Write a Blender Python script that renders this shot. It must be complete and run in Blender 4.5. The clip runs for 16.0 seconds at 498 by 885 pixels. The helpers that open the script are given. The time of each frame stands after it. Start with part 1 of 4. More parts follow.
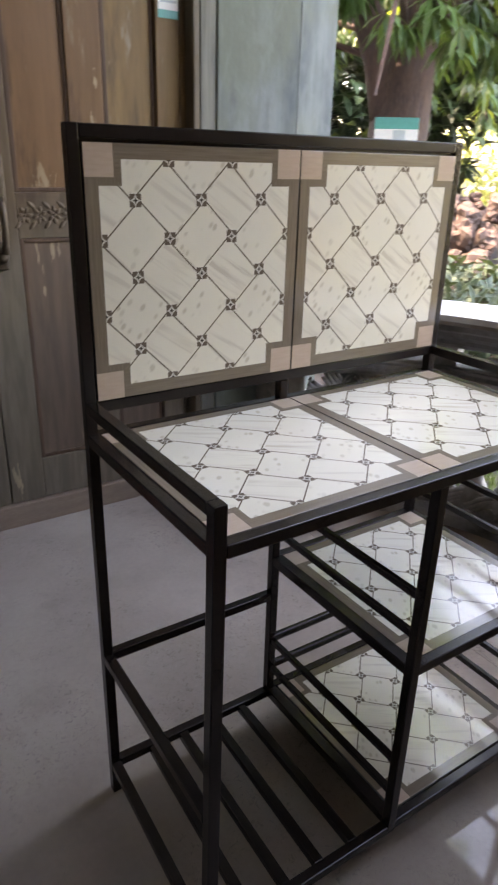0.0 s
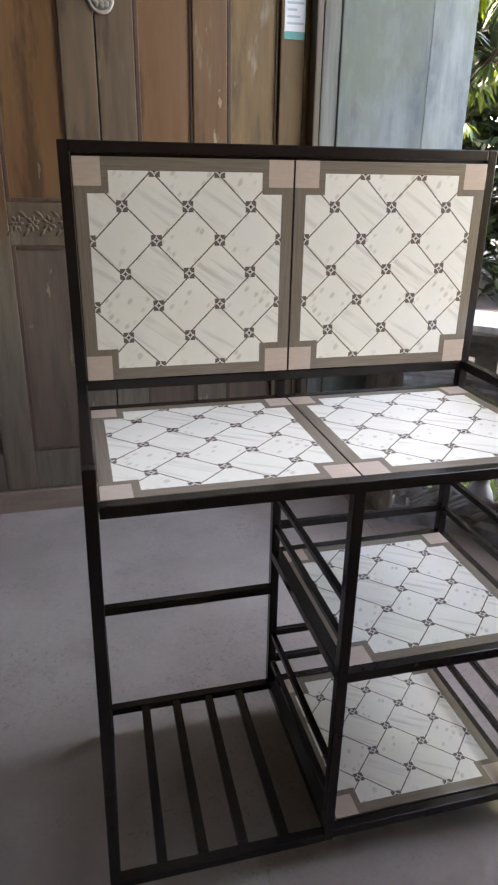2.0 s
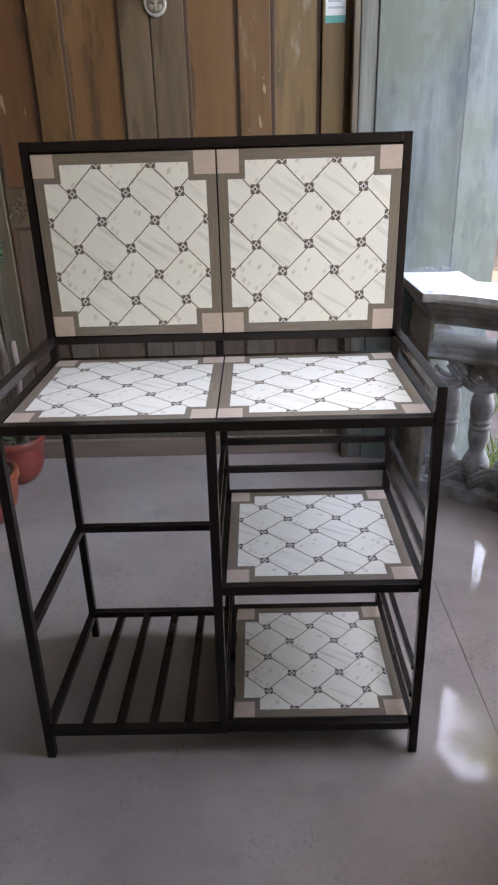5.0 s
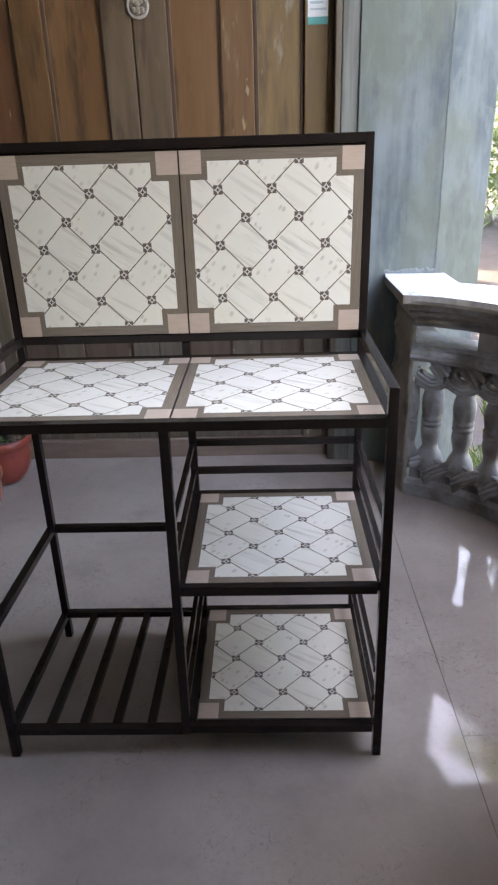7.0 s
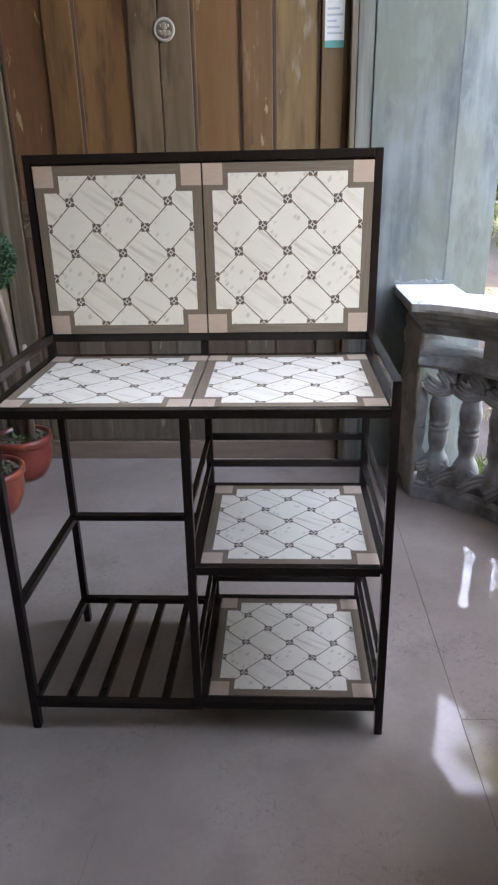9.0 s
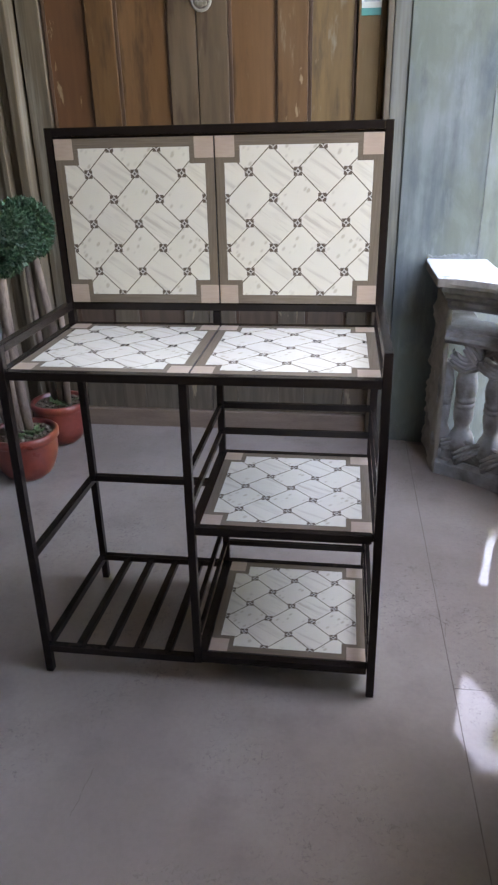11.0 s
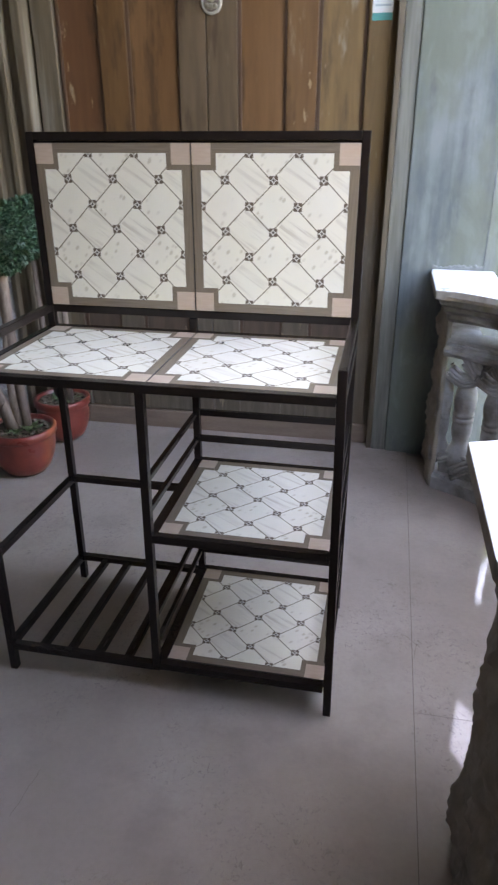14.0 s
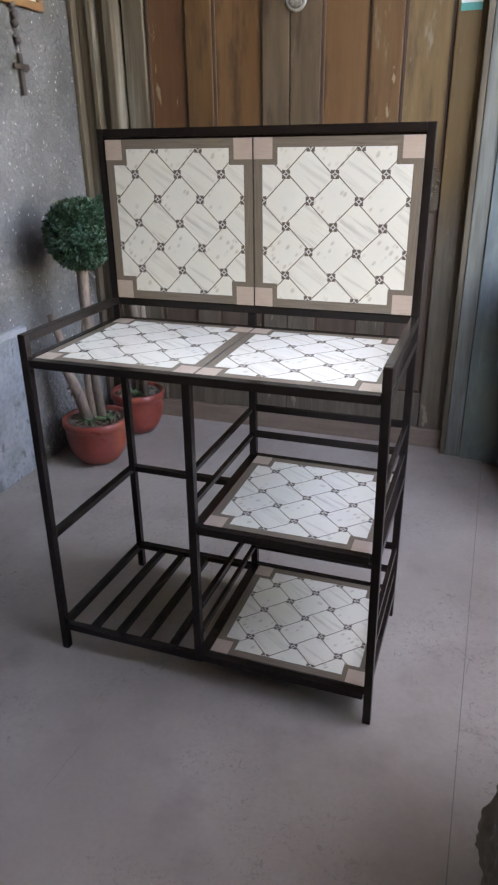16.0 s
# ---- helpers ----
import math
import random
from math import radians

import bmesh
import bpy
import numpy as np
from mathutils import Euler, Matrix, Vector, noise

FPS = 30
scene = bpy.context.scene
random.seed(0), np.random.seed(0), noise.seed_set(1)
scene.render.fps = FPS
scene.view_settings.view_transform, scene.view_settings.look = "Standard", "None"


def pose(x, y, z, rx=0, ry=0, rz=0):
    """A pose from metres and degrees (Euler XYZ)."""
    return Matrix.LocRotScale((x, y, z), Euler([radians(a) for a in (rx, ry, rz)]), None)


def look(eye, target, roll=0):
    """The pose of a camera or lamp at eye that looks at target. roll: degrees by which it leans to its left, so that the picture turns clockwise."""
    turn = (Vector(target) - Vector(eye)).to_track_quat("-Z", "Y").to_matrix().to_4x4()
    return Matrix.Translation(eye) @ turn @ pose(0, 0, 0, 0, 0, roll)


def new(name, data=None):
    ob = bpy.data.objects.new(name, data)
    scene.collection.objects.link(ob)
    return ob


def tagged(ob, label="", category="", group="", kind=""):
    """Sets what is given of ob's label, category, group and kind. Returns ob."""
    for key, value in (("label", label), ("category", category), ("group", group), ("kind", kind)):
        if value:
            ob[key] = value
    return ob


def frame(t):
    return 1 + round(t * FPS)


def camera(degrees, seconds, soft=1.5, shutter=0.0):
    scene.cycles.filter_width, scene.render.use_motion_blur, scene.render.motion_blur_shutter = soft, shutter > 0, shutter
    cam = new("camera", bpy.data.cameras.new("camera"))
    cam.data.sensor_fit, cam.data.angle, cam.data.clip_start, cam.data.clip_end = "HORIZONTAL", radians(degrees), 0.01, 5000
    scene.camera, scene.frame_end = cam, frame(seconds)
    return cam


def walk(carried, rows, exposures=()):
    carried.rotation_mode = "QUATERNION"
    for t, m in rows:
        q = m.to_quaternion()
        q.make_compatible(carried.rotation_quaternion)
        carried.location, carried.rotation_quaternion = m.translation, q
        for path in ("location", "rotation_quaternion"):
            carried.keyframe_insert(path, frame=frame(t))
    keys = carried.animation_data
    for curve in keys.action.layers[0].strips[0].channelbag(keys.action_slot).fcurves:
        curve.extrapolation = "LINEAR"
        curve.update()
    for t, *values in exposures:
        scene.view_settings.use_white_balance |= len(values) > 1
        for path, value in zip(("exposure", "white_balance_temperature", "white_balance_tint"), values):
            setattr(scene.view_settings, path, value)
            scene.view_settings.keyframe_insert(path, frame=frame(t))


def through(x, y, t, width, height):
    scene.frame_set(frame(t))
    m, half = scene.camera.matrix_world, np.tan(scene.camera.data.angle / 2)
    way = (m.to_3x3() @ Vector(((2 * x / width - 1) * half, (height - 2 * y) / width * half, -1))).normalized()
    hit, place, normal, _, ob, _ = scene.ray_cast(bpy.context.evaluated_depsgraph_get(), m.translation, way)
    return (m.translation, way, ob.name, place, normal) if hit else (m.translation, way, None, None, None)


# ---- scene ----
cam = camera(40.8, 16.0, soft=2.3, shutter=0.3)
EXPOSURES = [(0.0, 4.88, 9700, 24), (0.6, 5.12, 9400, 24), (2.0, 5.11, 9200, 24), (3.5, 5.10, 9000, 24), (16.0, 5.20, 8750, 23)]
PATH = [
    (0, (-0.774, -1.02, 1.281), (0.25, 0.516, 0.51), 1.5),
    (0.5, (-0.671, -1.079, 1.265), (0.104, 0.589, 0.478), 2.4),
    (1, (-0.589, -1.143, 1.256), (0.139, 0.567, 0.518), 2.2),
    (1.5, (-0.517, -1.221, 1.263), (0.089, 0.543, 0.542), 2.7),
    (2, (-0.409, -1.269, 1.28), (0.058, 0.527, 0.534), 0.9),
    (2.5, (-0.273, -1.308, 1.283), (0.014, 0.506, 0.49), -1.1),
    (3, (-0.152, -1.367, 1.284), (-0.076, 0.46, 0.475), -1.4),
    (3.5, (-0.119, -1.431, 1.295), (-0.028, 0.4, 0.496), -2.4),
    (3.7, (-0.097, -1.451, 1.31), (0.035, 0.362, 0.477), -1.3),
    (5.8, (0.142, -1.579, 1.296), (0.033, 0.263, 0.525), -1.8),
    (6, (0.147, -1.578, 1.294), (0.05, 0.267, 0.529), -1.9),
    (6.5, (0.168, -1.562, 1.297), (0.102, 0.275, 0.507), -1.9),
    (7, (0.183, -1.554, 1.299), (0.124, 0.279, 0.5), -1.8),
    (7.5, (0.188, -1.559, 1.292), (0.101, 0.282, 0.516), -2.0),
    (8, (0.191, -1.58, 1.292), (0.064, 0.268, 0.538), -2.1),
    (8.2, (0.182, -1.598, 1.285), (0.09, 0.255, 0.537), -1.3),
    (10.3, (0.215, -1.737, 1.299), (0.058, 0.094, 0.51), 0.6),
    (10.5, (0.238, -1.739, 1.298), (0.002, 0.082, 0.505), -0.3),
    (11, (0.311, -1.714, 1.292), (0.055, 0.091, 0.469), -1.3),
    (11.5, (0.344, -1.696, 1.295), (0.112, 0.118, 0.485), -1.2),
    (12, (0.371, -1.698, 1.293), (0.265, 0.14, 0.512), -1.7),
    (12.5, (0.387, -1.701, 1.282), (0.234, 0.126, 0.484), -1.4),
    (13, (0.412, -1.69, 1.295), (0.163, 0.122, 0.487), -2.5),
    (13.3, (0.422, -1.697, 1.289), (0.214, 0.116, 0.472), -1.4),
    (13.5, (0.441, -1.692, 1.293), (0.228, 0.09, 0.41), -2.6),
    (14, (0.475, -1.662, 1.312), (0.115, 0.123, 0.486), -0.1),
    (14.5, (0.531, -1.642, 1.302), (0.031, 0.111, 0.479), -0.4),
    (15, (0.545, -1.644, 1.309), (-0.035, 0.088, 0.493), -1.4),
    (15.5, (0.547, -1.64, 1.309), (-0.058, 0.075, 0.477), -0.9),
    (15.7, (0.558, -1.641, 1.308), (-0.077, 0.065, 0.477), -1.2),
    (16, (0.568, -1.633, 1.294), (-0.051, 0.083, 0.475), -0.9),
]
walk(cam, [(t, look(eye, target, roll)) for t, eye, target, roll in PATH], exposures=EXPOSURES)

# ---- light: shaded porch, open at the front and to the garden side ----
world = bpy.data.worlds.new("sky")
scene.world = world
world.use_nodes = True
wn = world.node_tree.nodes
sky = wn.new("ShaderNodeTexSky")
sky.sky_type = "NISHITA"
sky.sun_disc = False
sky.sun_elevation = radians(58)
sky.sun_rotation = radians(-45)
sky.dust_density = 1.6
wn["Background"].inputs["Strength"].default_value = 0.15
world.node_tree.links.new(sky.outputs["Color"], wn["Background"].inputs["Color"])
sun = new("sun", bpy.data.lights.new("sun", "SUN"))
sun.data.energy = 0.9
sun.data.angle = radians(0.6)
sun.data.color = (1.0, 0.95, 0.86)
sun.matrix_world = look((-4.0, 4.0, 9.0), (0, 0, 0))


# ---- material tools ----
def nodes_of(name):
    m = bpy.data.materials.new(name)
    m.use_nodes = True
    t = m.node_tree
    return m, t, t.nodes["Principled BSDF"]


class Maths:
    """Short hand for chains of math nodes."""

    def __init__(self, tree):
        self.t = tree

    def op(self, kind, *ins):
        n = self.t.nodes.new("ShaderNodeMath")
        n.operation = kind
        for i, v in enumerate(ins):
            if isinstance(v, (int, float)):
                n.inputs[i].default_value = v
            else:
                self.t.links.new(v, n.inputs[i])
        return n.outputs[0]

    def noise(self, vec, scale, detail=4.0, rough=0.55, dist=0.0):
        n = self.t.nodes.new("ShaderNodeTexNoise")
        n.inputs["Scale"].default_value = scale
        n.inputs["Detail"].default_value = detail
        n.inputs["Roughness"].default_value = rough
        n.inputs["Distortion"].default_value = dist
        self.t.links.new(vec, n.inputs["Vector"])
        return n.outputs["Fac"]

    def stretch(self, vec, s, loc=(0, 0, 0), first=0.0, turn=0.0):
        """Scales coordinates, after a turn about z if one is given."""
        if first:
            vec = self.stretch(vec, (1, 1, 1), turn=first)
        n = self.t.nodes.new("ShaderNodeMapping")
        n.inputs["Scale"].default_value = s
        n.inputs["Location"].default_value = loc
        n.inputs["Rotation"].default_value = (0, 0, turn)
        self.t.links.new(vec, n.inputs["Vector"])
        return n.outputs[0]

    def band(self, v, lo, hi):
        n = self.t.nodes.new("ShaderNodeMapRange")
        n.interpolation_type = "SMOOTHSTEP"
        self.t.links.new(v, n.inputs["Value"])
        n.inputs["From Min"].default_value, n.inputs["From Max"].default_value = lo, hi
        return n.outputs["Result"]

    def mix(self, fac, a, b):
        n = self.t.nodes.new("ShaderNodeMix")
        n.data_type = "RGBA"
        for slot, v in ((0, fac), (6, a), (7, b)):
            if isinstance(v, tuple):
                n.inputs[slot].default_value = (*v, 1)
            elif isinstance(v, (int, float)):
                n.inputs[slot].default_value = v
            else:
                self.t.links.new(v, n.inputs[slot])
        return n.outputs[2]

    def coords(self, shift=False):
        n = self.t.nodes.new("ShaderNodeTexCoord")
        if not shift:
            return n.outputs["Object"]
        info = self.t.nodes.new("ShaderNodeObjectInfo")
        add = self.t.nodes.new("ShaderNodeVectorMath")
        add.operation = "ADD"
        mul = self.op("MULTIPLY", info.outputs["Random"], 37.0)
        self.t.links.new(n.outputs["Object"], add.inputs[0])
        self.t.links.new(mul, add.inputs[1])
        return add.outputs[0]

    def bump(self, shader, height, strength, dist):
        n = self.t.nodes.new("ShaderNodeBump")
        n.inputs["Strength"].default_value = strength
        n.inputs["Distance"].default_value = dist
        self.t.links.new(height, n.inputs["Height"])
        self.t.links.new(n.outputs[0], shader.inputs["Normal"])


def surface(name, dark, light, big=3.0, fine=60.0, stretch=(1, 1, 1), rough=(0.5, 0.7), bump=0.3, depth=0.002, stain=None, stain_at=(0.55, 0.7),
            stain_scale=2.0, shift=False, coat=0.0, metallic=0.0, gloss=0.5, place=False, stain_stretch=None, flakes=None, grime=None, fade=None):
    """A worn surface: broad and fine noise between two colours, stains on top, relief from the fine noise."""
    m, t, bsdf = nodes_of(name)
    k = Maths(t)
    v = t.nodes.new("ShaderNodeNewGeometry").outputs["Position"] if place else k.coords(shift)
    vs = k.stretch(v, stretch)
    n1, n2 = k.noise(vs, big, 5), k.noise(vs, fine, 3)
    both = k.op("ADD", k.op("MULTIPLY", n1, 0.65), k.op("MULTIPLY", n2, 0.35))
    col = k.mix(k.band(both, 0.3, 0.7), dark, light)
    if stain:
        col = k.mix(k.band(k.noise(k.stretch(v, stain_stretch or stretch, (7, 3, 5)), stain_scale, 6, 0.6), *stain_at), col, stain)
    if grime:
        # dark handling marks and runs
        col = k.mix(k.op("MULTIPLY", k.band(k.noise(k.stretch(v, (6, 6, 1.2), (4, 8, 1)), 1.5, 5, 0.65), 0.50, 0.66), 0.75), col, grime)
    if fade:
        # varnish gone grey from the wet and the sun on the lower half of the door
        sep = t.nodes.new("ShaderNodeSeparateXYZ")
        t.links.new(t.nodes.new("ShaderNodeNewGeometry").outputs["Position"], sep.inputs[0])
        edge = k.op("ADD", sep.outputs[2], k.op("MULTIPLY", k.noise(k.stretch(v, (5, 5, 1.0), (2, 2, 6)), 2.0, 4), -0.5))
        grey = k.mix(k.band(n2, 0.35, 0.65), tuple(c * 0.72 for c in fade), fade)
        col = k.mix(k.op("MULTIPLY", k.op("SUBTRACT", 1.0, k.band(edge, 0.62, 0.98)), 0.85), col, grey)
    if flakes:
        # crisp bare flecks where the varnish has come off
        fl = k.band(k.noise(k.stretch(v, (5, 5, 1.3), (1, 6, 9)), 3.2, 6, 0.62, 0.4), 0.625, 0.655)
        where = k.band(k.noise(k.stretch(v, (2, 2, 1.2), (8, 2, 3)), 1.4, 2), 0.44, 0.58)
        col = k.mix(k.op("MULTIPLY", k.op("MULTIPLY", fl, where), 0.7), col, flakes)
    t.links.new(col, bsdf.inputs["Base Color"])
    r = t.nodes.new("ShaderNodeMapRange")
    t.links.new(n1, r.inputs["Value"])
    r.inputs["From Min"].default_value, r.inputs["From Max"].default_value = 0.3, 0.7
    r.inputs["To Min"].default_value, r.inputs["To Max"].default_value = rough
    t.links.new(r.outputs[0], bsdf.inputs["Roughness"])
    bsdf.inputs["Coat Weight"].default_value = coat
    bsdf.inputs["Specular IOR Level"].default_value = gloss
    bsdf.inputs["Metallic"].default_value = metallic
    if bump:
        k.bump(bsdf, both, bump, depth)
    return m


# printed ceramic wall tile, 40 cm: lozenge field, taupe wood border, blush corner squares
TILE = 0.4
STEP = 0.294


def tile_print():
    m, t, bsdf = nodes_of("printed_ceramic")
    k = Maths(t)
    v = k.coords()
    sep = t.nodes.new("ShaderNodeSeparateXYZ")
    t.links.new(v, sep.inputs[0])
    u, w = (k.op("DIVIDE", sep.outputs[i], TILE) for i in (0, 1))
    # cells of the lozenge lattice
    a = k.op("DIVIDE", k.op("SUBTRACT", k.op("ADD", u, w), 1.0), STEP)
    b = k.op("DIVIDE", k.op("SUBTRACT", u, w), STEP)
    na, nb, fa, fb = k.op("ROUND", a), k.op("ROUND", b), k.op("FLOOR", a), k.op("FLOOR", b)
    pa = k.op("FLOORED_MODULO", k.op("ADD", na, fb), 2.0)
    pb = k.op("FLOORED_MODULO", k.op("ADD", nb, fa), 2.0)
    oa = k.op("SUBTRACT", 0.05, k.op("MULTIPLY", pa, 0.10))
    ob_ = k.op("SUBTRACT", k.op("MULTIPLY", pb, 0.10), 0.05)
    da = k.op("ABSOLUTE", k.op("SUBTRACT", k.op("SUBTRACT", a, na), oa))
    db = k.op("ABSOLUTE", k.op("SUBTRACT", k.op("SUBTRACT", b, nb), ob_))
    line = k.op("LESS_THAN", k.op("MINIMUM", da, db), 0.0145)
    odd = k.op("FLOORED_MODULO", k.op("ADD", fa, fb), 2.0)
    cell = t.nodes.new("ShaderNodeCombineXYZ")
    t.links.new(fa, cell.inputs[0])
    t.links.new(fb, cell.inputs[1])
    white = t.nodes.new("ShaderNodeTexWhiteNoise")
    white.noise_dimensions = "2D"
    t.links.new(cell.outputs[0], white.inputs["Vector"])
    kind = white.outputs["Value"]
    # marbling: veins running down to the right, or soft blotches
    move = t.nodes.new("ShaderNodeVectorMath")
    move.operation = "ADD"
    t.links.new(v, move.inputs[0])
    t.links.new(white.outputs["Color"], move.inputs[1])
    vein = k.noise(k.stretch(move.outputs[0], (5, 62, 1), first=radians(34)), 1.0, 3, 0.55, 0.5)
    veins = k.op("MULTIPLY", k.band(vein, 0.47, 0.66), k.op("MULTIPLY", k.op("LESS_THAN", odd, 0.5), k.op("ADD", 0.45, k.op("MULTIPLY", kind, 0.55))))
    spot = t.nodes.new("ShaderNodeTexVoronoi")
    spot.inputs["Scale"].default_value = 1.0
    t.links.new(k.stretch(move.outputs[0], (48, 82, 0.01), first=radians(-52)), spot.inputs["Vector"])
    pick = t.nodes.new("ShaderNodeSeparateColor")
    t.links.new(spot.outputs["Color"], pick.inputs[0])
    blots = k.op("MULTIPLY", k.op("SUBTRACT", 1.0, k.band(spot.outputs["Distance"], 0.16, 0.46)), k.op("MULTIPLY", odd, k.band(pick.outputs[0], 0.35, 0.75)))
    cream = k.mix(k.noise(v, 9.0, 3), (0.630, 0.575, 0.462), (0.712, 0.658, 0.545))
    cream = k.mix(k.op("MULTIPLY", veins, 0.52), cream, (0.37, 0.30, 0.235))
    cream = k.mix(k.op("MULTIPLY", blots, 0.62), cream, (0.40, 0.34, 0.25))
    col = k.mix(line, cream, (0.140, 0.106, 0.080))
    # pinwheel stars where the lines cross
    for off in (0.0, 0.5):
        p, q = (k.op("SUBTRACT", k.op("DIVIDE", k.op("SUBTRACT", c, 0.206), STEP), off) for c in (u, w))
        dp, dq = (k.op("MULTIPLY", k.op("ABSOLUTE", k.op("SUBTRACT", c, k.op("ROUND", c))), STEP) for c in (p, q))
        far = k.op("MAXIMUM", dp, dq)
        star = k.op("ADD", k.op("SQRT", dp), k.op("SQRT", dq))
        col = k.mix(k.op("LESS_THAN", far, 0.0248), col, (0.130, 0.098, 0.074))
        col = k.mix(k.op("MULTIPLY", k.op("LESS_THAN", star, 0.185), k.op("LESS_THAN", far, 0.0248)), col, (0.55, 0.5, 0.42))
        col = k.mix(k.op("LESS_THAN", star, 0.128), col, (0.07, 0.055, 0.045))
    # stepped border
    e, f = (k.op("ABSOLUTE", k.op("SUBTRACT", c, 0.5)) for c in (u, w))
    hi, lo = k.op("MAXIMUM", e, f), k.op("MINIMUM", e, f)
    inside = k.op("MULTIPLY", k.op("LESS_THAN", hi, 0.441), k.op("LESS_THAN", lo, 0.347))
    grain_x = k.noise(k.stretch(v, (14, 260, 1)), 1.0, 3)
    grain_y = k.noise(k.stretch(v, (260, 14, 1)), 1.0, 3)
    side = k.op("GREATER_THAN", e, f)
    grain = k.op("ADD", k.op("MULTIPLY", grain_y, side), k.op("MULTIPLY", grain_x, k.op("SUBTRACT", 1.0, side)))
    taupe = k.mix(grain, (0.115, 0.086, 0.060), (0.225, 0.176, 0.128))
    blush = k.mix(k.noise(k.stretch(v, (30, 200, 1)), 1.0, 3), (0.38, 0.275, 0.205), (0.50, 0.375, 0.290))
    corner = k.op("MULTIPLY", k.op("GREATER_THAN", lo, 0.378), 1.0)
    border = k.mix(corner, taupe, blush)
    col = k.mix(inside, border, col)
    t.links.new(col, bsdf.inputs["Base Color"])
    k.bump(bsdf, k.noise(v, 22.0, 2), 0.05, 0.002)
    bsdf.inputs["Roughness"].default_value = 0.13
    bsdf.inputs["IOR"].default_value = 1.5
    return m


TILE_MAT = tile_print()
BISQUE = surface("tile_body", (0.035, 0.028, 0.022), (0.07, 0.055, 0.042), rough=(0.7, 0.9))
STEEL = surface("painted_steel", (0.0125, 0.0088, 0.0074), (0.0160, 0.0115, 0.0096), big=12, fine=90, rough=(0.20, 0.27), bump=0.05, depth=0.0006, gloss=0.23, shift=True)
def floor_mat():
    m, t, bsdf = nodes_of("floor_tile")
    k = Maths(t)
    v = t.nodes.new("ShaderNodeNewGeometry").outputs["Position"]
    broad, mid, fine = k.noise(v, 1.5, 4), k.noise(v, 5.0, 5, 0.6), k.noise(v, 70, 3)
    col = k.mix(k.band(broad, 0.32, 0.68), (0.248, 0.205, 0.170), (0.325, 0.275, 0.233))
    col = k.mix(k.op("MULTIPLY", k.band(mid, 0.50, 0.74), 0.5), col, (0.205, 0.164, 0.140))
    # worn patches of fine dark specks, and hairline scratches
    patch = k.band(k.noise(k.stretch(v, (1, 1, 1), (3, 8, 0)), 2.6, 3), 0.44, 0.62)
    speck = k.band(k.noise(k.stretch(v, (1, 1, 1), (1, 2, 0)), 60, 4, 0.7, 1.5), 0.54, 0.68)
    col = k.mix(k.op("MULTIPLY", k.op("MULTIPLY", patch, speck), 0.55), col, (0.12, 0.096, 0.082))
    pale = k.band(k.noise(k.stretch(v, (1, 1, 1), (6, 5, 0)), 95, 3, 0.7, 0.8), 0.60, 0.70)
    col = k.mix(k.op("MULTIPLY", k.op("MULTIPLY", patch, pale), 0.35), col, (0.36, 0.31, 0.28))
    col = k.mix(k.op("MULTIPLY", k.band(fine, 0.40, 0.62), 0.07), col, (0.150, 0.118, 0.098))
    col = k.mix(k.op("MULTIPLY", k.op("MULTIPLY", patch, k.band(k.noise(v, 24, 5, 0.7, 0.5), 0.52, 0.66)), 0.16), col, (0.158, 0.126, 0.106))
    sep = t.nodes.new("ShaderNodeSeparateXYZ")
    t.links.new(v, sep.inputs[0])
    wob = k.op("MULTIPLY", k.op("SUBTRACT", k.noise(v, 30, 3), 0.5), 0.02)
    for x0, y0, x1, y1, w in SCRATCHES:
        ln = math.hypot(x1 - x0, y1 - y0)
        ux, uy = (x1 - x0) / ln, (y1 - y0) / ln
        px, py = k.op("SUBTRACT", sep.outputs[0], x0), k.op("SUBTRACT", sep.outputs[1], y0)
        along = k.op("ADD", k.op("MULTIPLY", px, ux), k.op("MULTIPLY", py, uy))
        off = k.op("ABSOLUTE", k.op("ADD", k.op("SUBTRACT", k.op("MULTIPLY", py, ux), k.op("MULTIPLY", px, uy)), wob))
        on = k.op("MULTIPLY", k.op("LESS_THAN", off, w), k.op("MULTIPLY", k.op("GREATER_THAN", along, 0.0), k.op("LESS_THAN", along, ln)))
        col = k.mix(k.op("MULTIPLY", on, 0.4), col, (0.09, 0.07, 0.06))
    t.links.new(col, bsdf.inputs["Base Color"])
    r = t.nodes.new("ShaderNodeMapRange")
    t.links.new(k.op("ADD", k.op("MULTIPLY", mid, 0.5), k.op("MULTIPLY", broad, 0.5)), r.inputs["Value"])
    r.inputs["From Min"].default_value, r.inputs["From Max"].default_value = 0.35, 0.65
    r.inputs["To Min"].default_value, r.inputs["To Max"].default_value = 0.02, 0.075
    t.links.new(r.outputs[0], bsdf.inputs["Roughness"])
    bsdf.inputs["Specular IOR Level"].default_value = 0.26
    k.bump(bsdf, k.noise(v, 7.0, 2), 0.03, 0.002)
    return m


